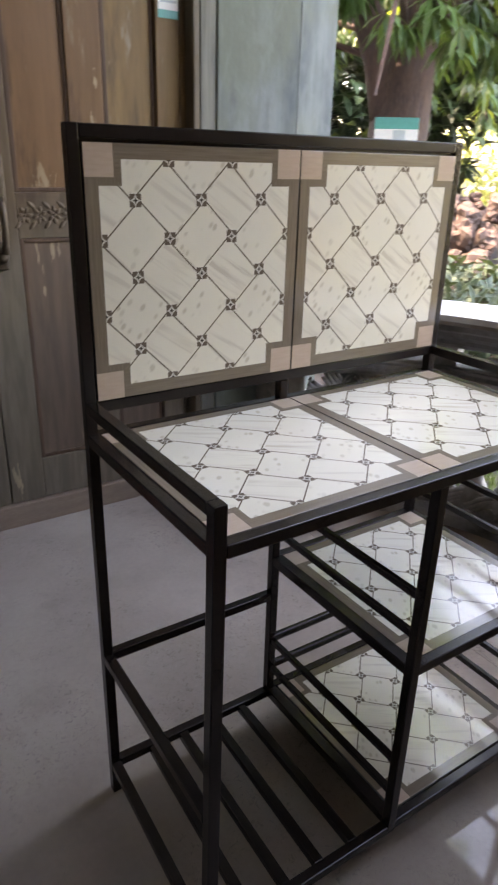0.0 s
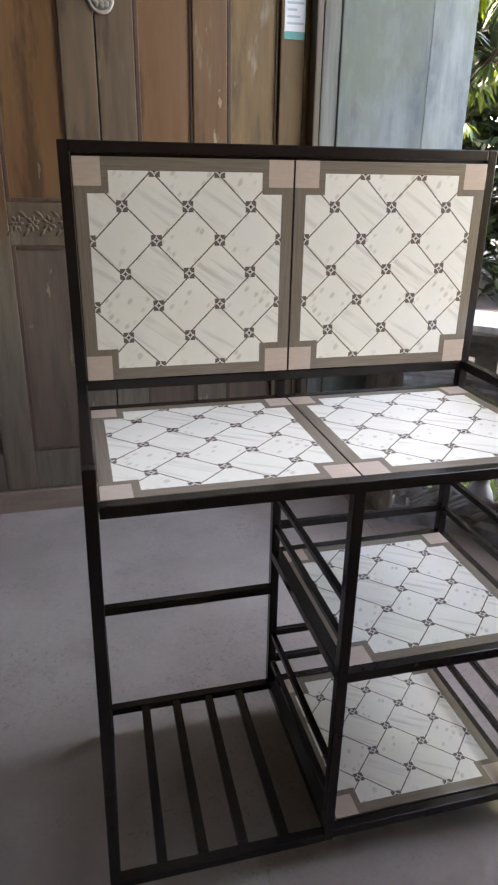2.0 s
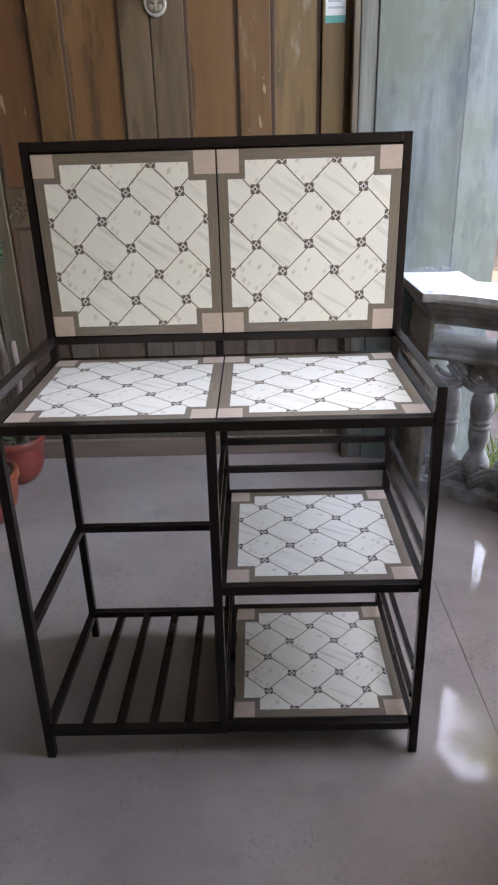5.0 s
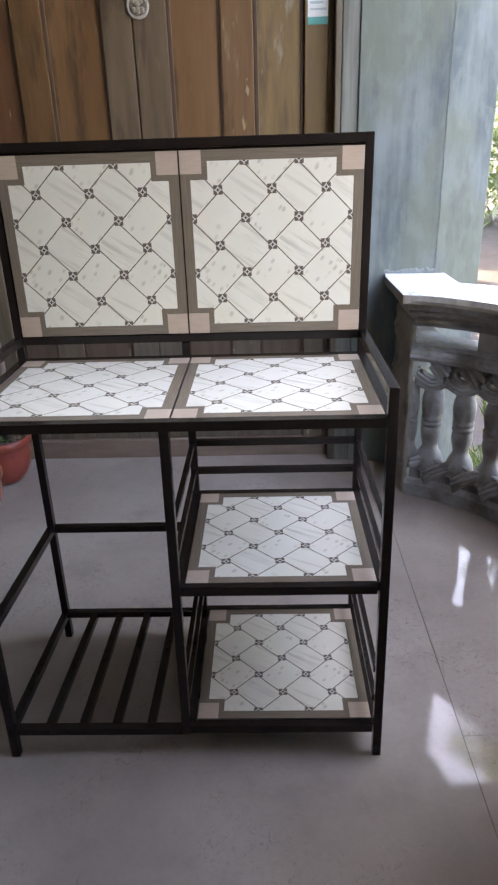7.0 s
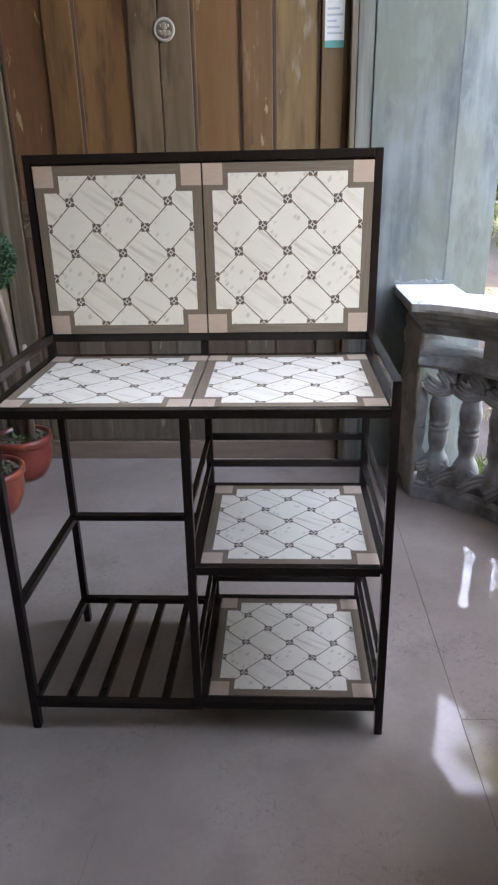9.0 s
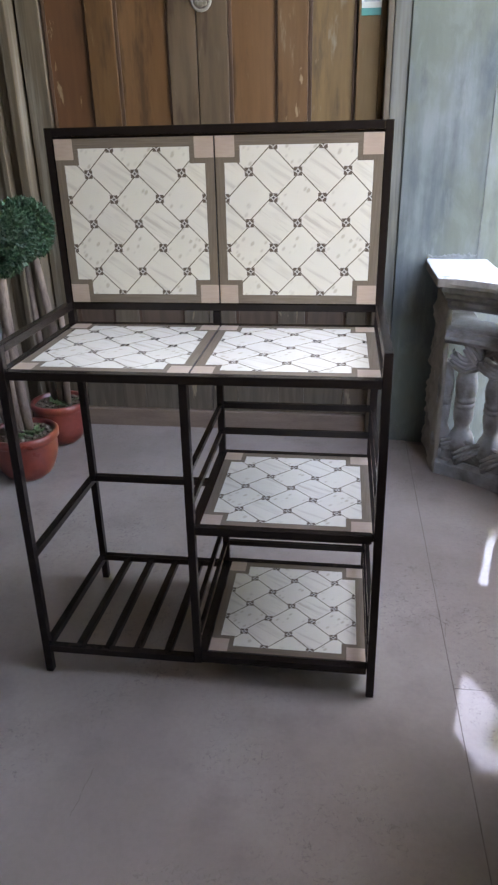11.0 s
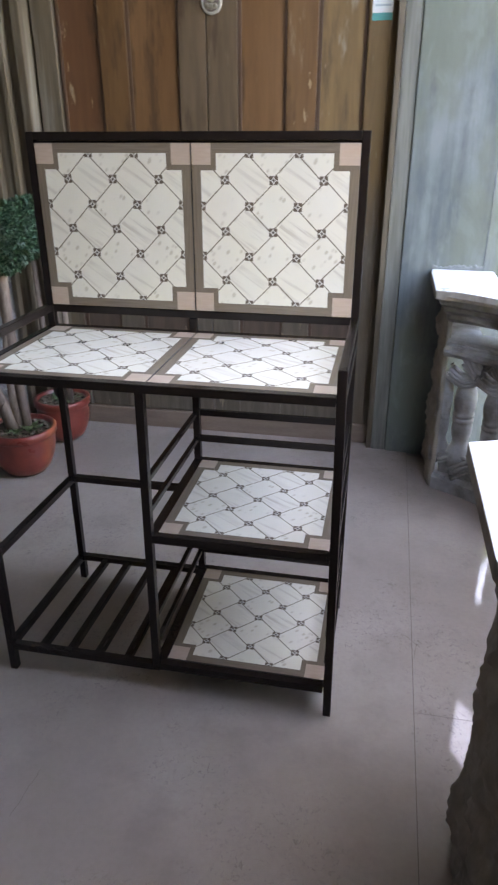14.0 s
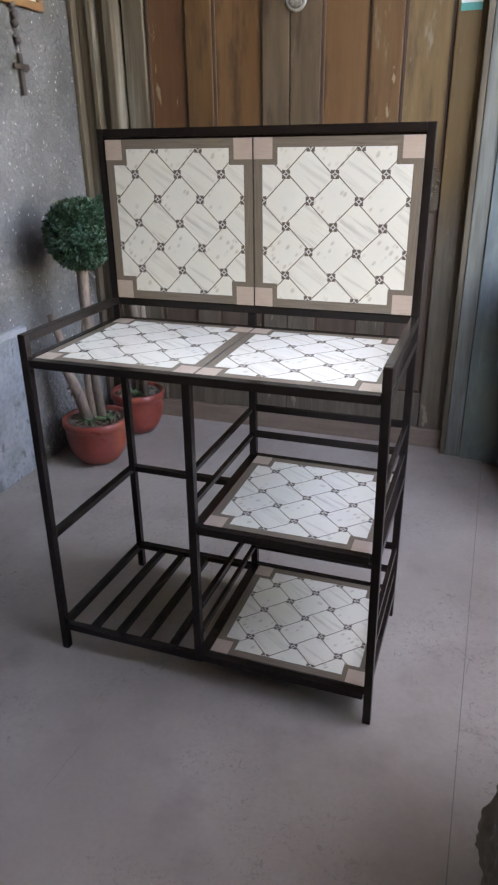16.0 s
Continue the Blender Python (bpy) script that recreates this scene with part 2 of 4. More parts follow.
SCRATCHES = ((-0.204, -0.70, -0.211, -0.82, 0.0008), (0.600, -0.075, 0.655, -0.120, 0.0010), (0.645, -0.11, 0.634, -0.17, 0.0010))
FLOOR_TILE = floor_mat()
GROUT = surface("floor_grout", (0.11, 0.085, 0.072), (0.17, 0.135, 0.115), rough=(0.8, 0.95))
WOOD_PANEL = surface("varnished_panel_wood", (0.1053, 0.0497, 0.0206), (0.1550, 0.0787, 0.0344), big=1.3, fine=5.0, stretch=(7, 7, 0.7), rough=(0.36, 0.55), bump=0.2,
                     depth=0.001, stain=(0.2012, 0.1471, 0.0890), stain_at=(0.63, 0.74), stain_scale=2.0, stain_stretch=(7, 7, 2.0), flakes=(0.30, 0.225, 0.14), grime=(0.043, 0.022, 0.011), gloss=0.28, fade=(0.098, 0.066, 0.047), shift=True)
WOOD_RED = surface("red_brown_panel_wood", (0.0799, 0.0338, 0.0154), (0.1186, 0.0524, 0.0238), big=1.3, fine=5.0, stretch=(7, 7, 0.7), rough=(0.36, 0.55), bump=0.2,
                   depth=0.001, stain=(0.1935, 0.1393, 0.0929), stain_at=(0.64, 0.75), stain_scale=2.0, stain_stretch=(8, 8, 2.4), flakes=(0.30, 0.225, 0.14), grime=(0.043, 0.022, 0.011), gloss=0.28, fade=(0.098, 0.066, 0.047), shift=True)
WOOD_FRAME = surface("weathered_frame_wood", (0.0647, 0.0405, 0.0217), (0.1121, 0.0732, 0.0421), big=1.4, fine=6.0, stretch=(8, 8, 0.8), rough=(0.5, 0.72), bump=0.35,
                     depth=0.0015, stain=(0.1858, 0.1509, 0.1045), stain_at=(0.60, 0.74), stain_scale=1.8, stain_stretch=(9, 9, 1.5), flakes=(0.30, 0.225, 0.14), grime=(0.043, 0.022, 0.011), gloss=0.28, fade=(0.118, 0.096, 0.070), shift=True)
WOOD_STILE = surface("brown_stile_wood", (0.0852, 0.0407, 0.0155), (0.1307, 0.0665, 0.0272), big=1.4, fine=6.0, stretch=(8, 8, 0.8), rough=(0.42, 0.65), bump=0.3,
                     depth=0.0015, stain=(0.1935, 0.1471, 0.0929), stain_at=(0.60, 0.73), stain_scale=2.0, stain_stretch=(9, 9, 2.0), flakes=(0.30, 0.225, 0.14), grime=(0.043, 0.022, 0.011), gloss=0.28, fade=(0.118, 0.096, 0.070), shift=True)
WOOD_FADED = surface("faded_panel_wood", (0.078, 0.046, 0.0310), (0.122, 0.078, 0.0550), big=1.4, fine=5.0, stretch=(7, 7, 0.8), rough=(0.5, 0.7), bump=0.3, depth=0.001,
                     stain=(0.1625, 0.1200, 0.0890), stain_at=(0.60, 0.75), stain_scale=1.8, stain_stretch=(7, 7, 1.6), flakes=(0.30, 0.225, 0.14), grime=(0.043, 0.022, 0.011), gloss=0.28, fade=(0.098, 0.066, 0.047), shift=True)
WOOD_WORN = surface("worn_tan_wood", (0.1102, 0.0628, 0.0243), (0.1685, 0.1027, 0.0435), big=1.4, fine=6.0, stretch=(8, 8, 0.8), rough=(0.5, 0.7), bump=0.35, depth=0.0015,
                    stain=(0.21, 0.165, 0.12), stain_at=(0.58, 0.72), stain_scale=2.0, stain_stretch=(8, 8, 2.0), flakes=(0.30, 0.235, 0.16), grime=(0.055, 0.034, 0.020), gloss=0.28, fade=(0.118, 0.096, 0.070), shift=True)
WOOD_GREY = surface("grey_painted_wood", (0.085, 0.084, 0.068), (0.160, 0.157, 0.132), big=2.0, fine=8.0, stretch=(12, 12, 0.8), rough=(0.65, 0.85), bump=0.3,
                    depth=0.0015, stain=(0.065, 0.06, 0.048), stain_at=(0.60, 0.78), stain_scale=1.2, gloss=0.2, shift=True)
WOOD_OLIVE = surface("olive_weathered_wood", (0.0672, 0.0500, 0.0316), (0.1210, 0.0931, 0.0620), big=2.0, fine=7.0, stretch=(14, 14, 0.7), rough=(0.5, 0.7), bump=0.4,
                     depth=0.002, stain=(0.20, 0.180, 0.145), stain_at=(0.52, 0.74), stain_scale=1.3, gloss=0.28, shift=True)
# Dark wood at the recesses; the rebate's darkness is put into the colour.
WOOD_DARK = surface("dark_recess_wood", (0.045, 0.024, 0.014), (0.085, 0.047, 0.029), big=2, fine=8, stretch=(14, 14, 1), rough=(0.55, 0.75), gloss=0.25, shift=True)
def pillar_paint():
    """Thin limewashed cement: broad blue-grey, greenish cast, streaks, dark smears and pale rubs."""
    m, t, bsdf = nodes_of("blue_grey_cement_paint")
    k = Maths(t)
    v = k.coords()
    broad = k.noise(k.stretch(v, (1.7, 1.7, 0.8)), 2.0, 6, 0.65)
    streak = k.noise(k.stretch(v, (1, 1, 0.10)), 17, 4, 0.6)
    col = k.mix(k.band(k.op("ADD", k.op("MULTIPLY", broad, 0.55), k.op("MULTIPLY", streak, 0.45)), 0.37, 0.63), (0.088, 0.107, 0.105), (0.179, 0.199, 0.190))
    col = k.mix(k.op("MULTIPLY", k.band(k.noise(k.stretch(v, (1.6, 1.6, 0.8), (5, 1, 2)), 1.7, 5, 0.6), 0.44, 0.60), 0.8), col, (0.128, 0.142, 0.108))
    dabs = k.band(k.noise(k.stretch(v, (1.5, 1.5, 0.7), (3, 3, 8)), 9, 5, 0.6, 0.6), 0.50, 0.66)
    col = k.mix(k.op("MULTIPLY", dabs, 0.24), col, (0.209, 0.231, 0.220))
    smear = k.band(k.noise(k.stretch(v, (5, 5, 1.6), (2, 9, 4)), 1.7, 5, 0.65), 0.53, 0.68)
    col = k.mix(k.op("MULTIPLY", smear, 0.6), col, (0.083, 0.095, 0.091))
    rub = k.band(k.noise(k.stretch(v, (6, 6, 1.1), (9, 2, 7)), 1.9, 6, 0.7), 0.60, 0.74)
    col = k.mix(k.op("MULTIPLY", rub, 0.5), col, (0.223, 0.243, 0.233))
    t.links.new(col, bsdf.inputs["Base Color"])
    bsdf.inputs["Roughness"].default_value = 0.85
    bsdf.inputs["Specular IOR Level"].default_value = 0.2
    k.bump(bsdf, k.op("ADD", k.noise(v, 11, 4, 0.6), k.op("MULTIPLY", streak, 0.3)), 0.35, 0.006)
    return m


WALL_PAINT = pillar_paint()
PLASTER = surface("plain_plaster", (0.42, 0.41, 0.38), (0.55, 0.53, 0.50), big=1.5, fine=25, rough=(0.7, 0.9))
# Cream for the unseen walls, chosen for the warm light it bounces.
WARM_PLASTER = surface("warm_bounce_plaster", (0.60, 0.39, 0.165), (0.70, 0.48, 0.225), big=1.5, fine=25, rough=(0.7, 0.9))
CEILING = surface("ceiling_paint", (0.44, 0.44, 0.43), (0.52, 0.52, 0.51), big=1.2, fine=30, rough=(0.7, 0.9))
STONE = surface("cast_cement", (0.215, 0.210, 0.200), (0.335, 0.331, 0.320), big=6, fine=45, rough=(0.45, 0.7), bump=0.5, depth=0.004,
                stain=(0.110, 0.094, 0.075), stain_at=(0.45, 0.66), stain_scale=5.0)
# Darker brown cement; shade on end faces and coping edges is in the colour.
STONE_DIM = surface("dim_cement", (0.178, 0.152, 0.122), (0.300, 0.262, 0.216), big=6, fine=45, stretch=(1, 1, 0.5), rough=(0.7, 0.9), bump=0.8, depth=0.006, stain=(0.30, 0.27, 0.22), stain_at=(0.54, 0.66), stain_scale=9.0)
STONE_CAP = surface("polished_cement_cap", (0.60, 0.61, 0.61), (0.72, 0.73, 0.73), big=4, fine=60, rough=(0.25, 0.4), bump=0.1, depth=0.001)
TERRACOTTA = surface("red_painted_terracotta", (0.150, 0.026, 0.019), (0.235, 0.045, 0.030), big=7, fine=40, rough=(0.26, 0.42), bump=0.2, depth=0.002,
                     stain=(0.29, 0.080, 0.033), stain_at=(0.50, 0.70), stain_scale=3.2, stain_stretch=(1.6, 1.6, 0.8), shift=True)
SOIL = surface("potting_soil", (0.03, 0.022, 0.014), (0.17, 0.13, 0.085), big=45, fine=160, rough=(0.85, 1.0), bump=0.9, depth=0.01)
BARK = surface("grey_brown_bark", (0.085, 0.058, 0.043), (0.225, 0.162, 0.124), big=5, fine=30, stretch=(4, 4, 1.2), rough=(0.7, 0.9), bump=0.7, depth=0.005, shift=True)
BARK_DARK = surface("brown_tree_bark", (0.026, 0.014, 0.011), (0.080, 0.045, 0.035), big=4, fine=25, stretch=(3, 3, 1), rough=(0.8, 0.95), bump=0.8, depth=0.02)
PAPER = surface("white_paper", (0.54, 0.54, 0.51), (0.62, 0.62, 0.59), rough=(0.5, 0.6), bump=0)
TEAL = surface("teal_print", (0.03, 0.22, 0.19), (0.045, 0.28, 0.24), rough=(0.4, 0.5), bump=0)
GREY_INK = surface("grey_print", (0.28, 0.32, 0.33), (0.36, 0.40, 0.41), rough=(0.5, 0.6), bump=0)
IVORY = surface("ivory_resin", (0.20, 0.182, 0.148), (0.30, 0.275, 0.228), big=20, rough=(0.4, 0.5), bump=0.1)
BROWN_INK = surface("dark_relief_paint", (0.06, 0.045, 0.035), (0.12, 0.09, 0.07), big=30, rough=(0.5, 0.7), bump=0.1)
BRASS = surface("aged_brass", (0.032, 0.022, 0.015), (0.085, 0.062, 0.042), big=20, rough=(0.4, 0.65), bump=0.2, depth=0.001, metallic=0.6)
EARTH = surface("dry_earth", (0.044, 0.038, 0.036), (0.078, 0.070, 0.068), big=0.8, fine=9, rough=(0.9, 1.0), bump=0.25, depth=0.01, stain=(0.045, 0.040, 0.030), stain_at=(0.5, 0.68), stain_scale=1.5)
ROCK = surface("reddish_rock", (0.045, 0.029, 0.025), (0.125, 0.083, 0.070), big=4, fine=22, rough=(0.8, 0.95), bump=0.8, depth=0.03, shift=True)


def leaf_mat(name, dark, light, rough=0.4, through=0.35):
    m, t, bsdf = nodes_of(name)
    k = Maths(t)
    geo = t.nodes.new("ShaderNodeNewGeometry")
    col = k.mix(geo.outputs["Random Per Island"], dark, light)
    t.links.new(col, bsdf.inputs["Base Color"])
    bsdf.inputs["Roughness"].default_value = rough
    if through:
        tr = t.nodes.new("ShaderNodeBsdfTranslucent")
        t.links.new(k.mix(0.6, col, (0.28, 0.36, 0.03)), tr.inputs["Color"])
        mixer = t.nodes.new("ShaderNodeMixShader")
        mixer.inputs[0].default_value = through
        t.links.new(bsdf.outputs[0], mixer.inputs[1])
        t.links.new(tr.outputs[0], mixer.inputs[2])
        t.links.new(mixer.outputs[0], t.nodes["Material Output"].inputs["Surface"])
    return m


TOPIARY = leaf_mat("artificial_box_leaf", (0.006, 0.028, 0.016), (0.028, 0.085, 0.045), 0.45, 0.1)
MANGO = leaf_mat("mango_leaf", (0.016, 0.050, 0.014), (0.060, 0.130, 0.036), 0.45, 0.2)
# Brighter copy of the mango leaf, with sunlight put into its colour.
MANGO_SUN = leaf_mat("sun_toned_mango_leaf", (0.18, 0.25, 0.012), (0.42, 0.48, 0.030), 0.35, 0.6)
# Thicket leaf with a sunlit tone in the colour, kept low in green.
THICKET = leaf_mat("sun_toned_thicket_leaf", (0.20, 0.19, 0.07), (0.42, 0.38, 0.16), 0.5, 0.4)
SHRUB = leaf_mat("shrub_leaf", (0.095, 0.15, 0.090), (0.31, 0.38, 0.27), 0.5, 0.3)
# Very bright leaf; the hedge's strong sunlight is put into the colour.
SUNLIT = leaf_mat("sun_toned_leaf", (0.30, 0.33, 0.10), (0.58, 0.58, 0.24), 0.5, 0.35)
# Near-black leaf: the gloom under the trees is put into the colour.
SHADE = leaf_mat("shade_toned_leaf", (0.005, 0.013, 0.005), (0.020, 0.044, 0.014), 0.5, 0.03)
SPROUT = leaf_mat("sprout_leaf", (0.07, 0.13, 0.06), (0.19, 0.28, 0.15), 0.4, 0.2)
WEED = leaf_mat("seedling_leaf", (0.030, 0.055, 0.034), (0.075, 0.115, 0.072), 0.6, 0.1)


# ---- mesh tools ----
def mesh_from(name, bm, *mats, smooth=False):
    bm.normal_update()
    me = bpy.data.meshes.new(name)
    bm.to_mesh(me)
    bm.free()
    for m in mats:
        me.materials.append(m)
    if smooth:
        me.polygons.foreach_set("use_smooth", [True] * len(me.polygons))
    return me


def part(name, bm, material, parent, label="", smooth=False):
    ob = new(name, mesh_from(name, bm, *(material if isinstance(material, (list, tuple)) else (material,)), smooth=smooth))
    ob.parent = parent
    return tagged(ob, label)


def thing(name, label, category, at=(0, 0, 0), group="", kind=""):
    ob = new(name)
    ob.empty_display_size = 0.05
    ob.location = at
    return tagged(ob, label, category, group, kind)


def solid(name, bm, material, label="", category="", kind="structure", smooth=False, group=""):
    ob = new(name, mesh_from(name, bm, *(material if isinstance(material, (list, tuple)) else (material,)), smooth=smooth))
    return tagged(ob, label, category, group, kind)


def add_box(bm, lo, hi, bevel=0.0, seg=1):
    lo, hi = Vector(lo), Vector(hi)
    r = bmesh.ops.create_cube(bm, size=1.0, matrix=Matrix.Translation((lo + hi) / 2) @ Matrix.Diagonal((*(hi - lo), 1)))
    if bevel:
        edges = list({e for v in r["verts"] for e in v.link_edges})
        bmesh.ops.bevel(bm, geom=edges, offset=bevel, segments=seg, affect="EDGES", profile=0.6)
    return bm


def box(lo, hi, bevel=0.0, seg=1):
    return add_box(bmesh.new(), lo, hi, bevel, seg)


def prism(points, z0, z1, bevel=0.0):
    bm = bmesh.new()
    low = [bm.verts.new((x, y, z0)) for x, y in points]
    top = [bm.verts.new((x, y, z1)) for x, y in points]
    n = len(points)
    bm.faces.new(low[::-1]), bm.faces.new(top)
    for i in range(n):
        bm.faces.new((low[i], low[(i + 1) % n], top[(i + 1) % n], top[i]))
    bmesh.ops.recalc_face_normals(bm, faces=bm.faces)
    if bevel:
        bmesh.ops.bevel(bm, geom=list(bm.edges), offset=bevel, segments=2, affect="EDGES", profile=0.6)
    return bm


def lathe(profile, at=(0, 0, 0), n=20, bm=None):
    """A turned body from (radius, height) pairs, closed at both ends."""
    bm = bm or bmesh.new()
    rings = [[bm.verts.new((at[0] + r * math.cos(6.2832 * i / n), at[1] + r * math.sin(6.2832 * i / n), at[2] + z)) for i in range(n)] for r, z in profile]
    for a, b in zip(rings, rings[1:]):
        for i in range(n):
            bm.faces.new((a[i], a[(i + 1) % n], b[(i + 1) % n], b[i]))
    bm.faces.new(rings[0][::-1]), bm.faces.new(rings[-1])
    return bm


def sweep(profile, centre, a0, a1, n):
    """A closed (radius, height) outline carried round an arc, with end faces; angles in degrees."""
    bm = bmesh.new()
    rows = []
    for i in range(n + 1):
        a = radians(a0 + (a1 - a0) * i / n)
        rows.append([bm.verts.new((centre[0] + r * math.cos(a), centre[1] + r * math.sin(a), z)) for r, z in profile])
    m = len(profile)
    for p, q in zip(rows, rows[1:]):
        for j in range(m):
            bm.faces.new((p[j], p[(j + 1) % m], q[(j + 1) % m], q[j]))
    bm.faces.new(rows[0]), bm.faces.new(rows[-1][::-1])
    bmesh.ops.recalc_face_normals(bm, faces=bm.faces)
    return bm


def pipe(points, radii, n=8, bm=None):
    """A round limb along points with its own radius at each."""
    bm = bm or bmesh.new()
    pts = [Vector(p) for p in points]
    rings = []
    for i, p in enumerate(pts):
        way = (pts[min(i + 1, len(pts) - 1)] - pts[max(i - 1, 0)]).normalized()
        side = way.orthogonal().normalized() if abs(way.z) < 0.9 else Vector((1, 0, 0)).cross(way).normalized()
        up = way.cross(side)
        r = radii[i] if isinstance(radii, (list, tuple)) else radii
        rings.append([bm.verts.new(p + r * (math.cos(6.2832 * j / n) * side + math.sin(6.2832 * j / n) * up)) for j in range(n)])
    for a, b in zip(rings, rings[1:]):
        for j in range(n):
            bm.faces.new((a[j], a[(j + 1) % n], b[(j + 1) % n], b[j]))
    bm.faces.new(rings[0][::-1]), bm.faces.new(rings[-1])
    bmesh.ops.recalc_face_normals(bm, faces=bm.faces)
    return bm


def leaves(name, spots, parent, material, label="", kind=""):
    """Many folded leaves as one mesh; a spot is (base, way, normal, length, width)."""
    verts, faces = [], []
    for base, way, nor, ln, wd in spots:
        side = way.cross(nor)
        side = side.normalized() if side.length > 1e-4 else way.orthogonal().normalized()
        nor = side.cross(way)
        k = len(verts)
        verts += [base, base + way * ln * 0.45 + side * wd / 2 + nor * wd * 0.16, base + way * ln - nor * ln * 0.10, base + way * ln * 0.45 - side * wd / 2 + nor * wd * 0.16,
                  base + way * ln * 0.5]
        faces += [(k, k + 1, k + 4), (k + 1, k + 2, k + 4), (k, k + 4, k + 3), (k + 4, k + 2, k + 3)]
    me = bpy.data.meshes.new(name)
    me.from_pydata([tuple(v) for v in verts], [], faces)
    me.materials.append(material)
    ob = new(name, me)
    ob.parent = parent
    return tagged(ob, label, kind=kind)


def rand_dir(rng):
    z = rng.uniform(-1, 1)
    a = rng.uniform(0, 6.2832)
    s = math.sqrt(1 - z * z)
    return Vector((s * math.cos(a), s * math.sin(a), z))


# ---- structure ----
DOOR_Y = 1.27
FLOOR_Z = 0.010
LEFT_X = -1.20
# The height above the door is unseen, raised to keep the sun off.
solid("wall_north", add_box(add_box(box((-3.0, DOOR_Y + 0.06, -0.3), (0.47, DOOR_Y + 0.30, 6.4)), (-3.0, DOOR_Y + 0.002, 2.14), (0.47, DOOR_Y + 0.06, 3.3)), (-3.0, 1.0, -0.3), (LEFT_X - 0.25, 1.33, 3.3)),
      PLASTER, "plain house wall around the old double door", "wall")

# Unseen wall, added so that its shadow covers the ground by the bay.
solid("wall_house", box((0.25, DOOR_Y + 0.49, -0.4), (0.47, 9.0, 6.4)), PLASTER, "added unseen house wall that shades the yard", "wall")


def pebble_mat():
    m, t, bsdf = nodes_of("pebble_dash_render")
    k = Maths(t)
    v = k.coords()
    vor = t.nodes.new("ShaderNodeTexVoronoi")
    vor.inputs["Scale"].default_value = 72
    t.links.new(v, vor.inputs["Vector"])
    n1, n2 = k.noise(v, 2.5, 5), k.noise(v, 45, 4)
    col = k.mix(k.band(n1, 0.3, 0.7), (0.074, 0.070, 0.065), (0.165, 0.158, 0.147))
    rnd = t.nodes.new("ShaderNodeSeparateColor")
    t.links.new(vor.outputs["Color"], rnd.inputs[0])
    wob = k.op("MULTIPLY", n2, 0.7)
    chip = k.op("MULTIPLY", k.op("GREATER_THAN", rnd.outputs[0], 0.85), k.op("LESS_THAN", k.op("ADD", vor.outputs["Distance"], wob), k.op("ADD", 0.48, k.op("MULTIPLY", rnd.outputs[1], 0.34))))
    dark = k.op("MULTIPLY", k.op("LESS_THAN", rnd.outputs[0], 0.22), k.op("LESS_THAN", k.op("ADD", vor.outputs["Distance"], wob), 0.62))
    col = k.mix(k.op("MULTIPLY", dark, 0.5), col, (0.07, 0.066, 0.06))
    col = k.mix(k.op("MULTIPLY", chip, k.op("ADD", 0.5, k.op("MULTIPLY", rnd.outputs[2], 0.5))), col, (0.50, 0.475, 0.42))
    big = t.nodes.new("ShaderNodeTexVoronoi")
    big.inputs["Scale"].default_value = 31
    t.links.new(v, big.inputs["Vector"])
    rnd2 = t.nodes.new("ShaderNodeSeparateColor")
    t.links.new(big.outputs["Color"], rnd2.inputs[0])
    lump = k.op("MULTIPLY", k.op("GREATER_THAN", rnd2.outputs[0], 0.66), k.op("LESS_THAN", k.op("ADD", big.outputs["Distance"], wob), k.op("ADD", 0.40, k.op("MULTIPLY", rnd2.outputs[1], 0.22))))
    pit = k.op("MULTIPLY", k.op("LESS_THAN", rnd2.outputs[0], 0.22), k.op("LESS_THAN", k.op("ADD", big.outputs["Distance"], wob), 0.58))
    col = k.mix(k.op("MULTIPLY", lump, 0.35), col, (0.27, 0.255, 0.232))
    col = k.mix(k.op("MULTIPLY", pit, 0.6), col, (0.055, 0.052, 0.048))
    t.links.new(col, bsdf.inputs["Base Color"])
    rr = t.nodes.new("ShaderNodeMapRange")
    t.links.new(chip, rr.inputs["Value"])
    rr.inputs["To Min"].default_value, rr.inputs["To Max"].default_value = 0.55, 0.25
    t.links.new(rr.outputs[0], bsdf.inputs["Roughness"])
    k.bump(bsdf, k.op("ADD", k.op("ADD", n2, k.op("MULTIPLY", k.op("SUBTRACT", lump, pit), 0.8)), k.op("MULTIPLY", chip, 0.5)), 1.0, 0.022)
    return m


PEBBLE = pebble_mat()
solid("wall_west", box((LEFT_X - 0.25, -2.7, -0.3), (LEFT_X, DOOR_Y + 0.06, 3.3)), PEBBLE, "rough grey pebble-dashed porch wall", "wall")
# low parapet in line with the west wall, with a pale cap
LEDGE = surface("stained_rough_cement", (0.135, 0.138, 0.143), (0.250, 0.255, 0.265), big=9, fine=55, rough=(0.5, 0.75), bump=0.9, depth=0.012,
                stain=(0.09, 0.09, 0.09), stain_at=(0.57, 0.66), stain_scale=16.0)
LEDGE_CAP = surface("ledge_cap_cement", (0.23, 0.232, 0.235), (0.31, 0.313, 0.318), big=8, fine=60, rough=(0.4, 0.6), bump=0.3, depth=0.002)
solid("parapet", box((LEFT_X - 0.20, -2.69, -0.3), (LEFT_X + 0.006, 0.548, 0.60), 0.004), LEDGE, "low blue-grey cement ledge along the porch wall", "ledge")
solid("parapet_cap", box((LEFT_X - 0.22, -2.69, 0.60), (LEFT_X + 0.030, 0.568, 0.634), 0.006), LEDGE_CAP, "pale smooth cement cap on the ledge", "ledge")

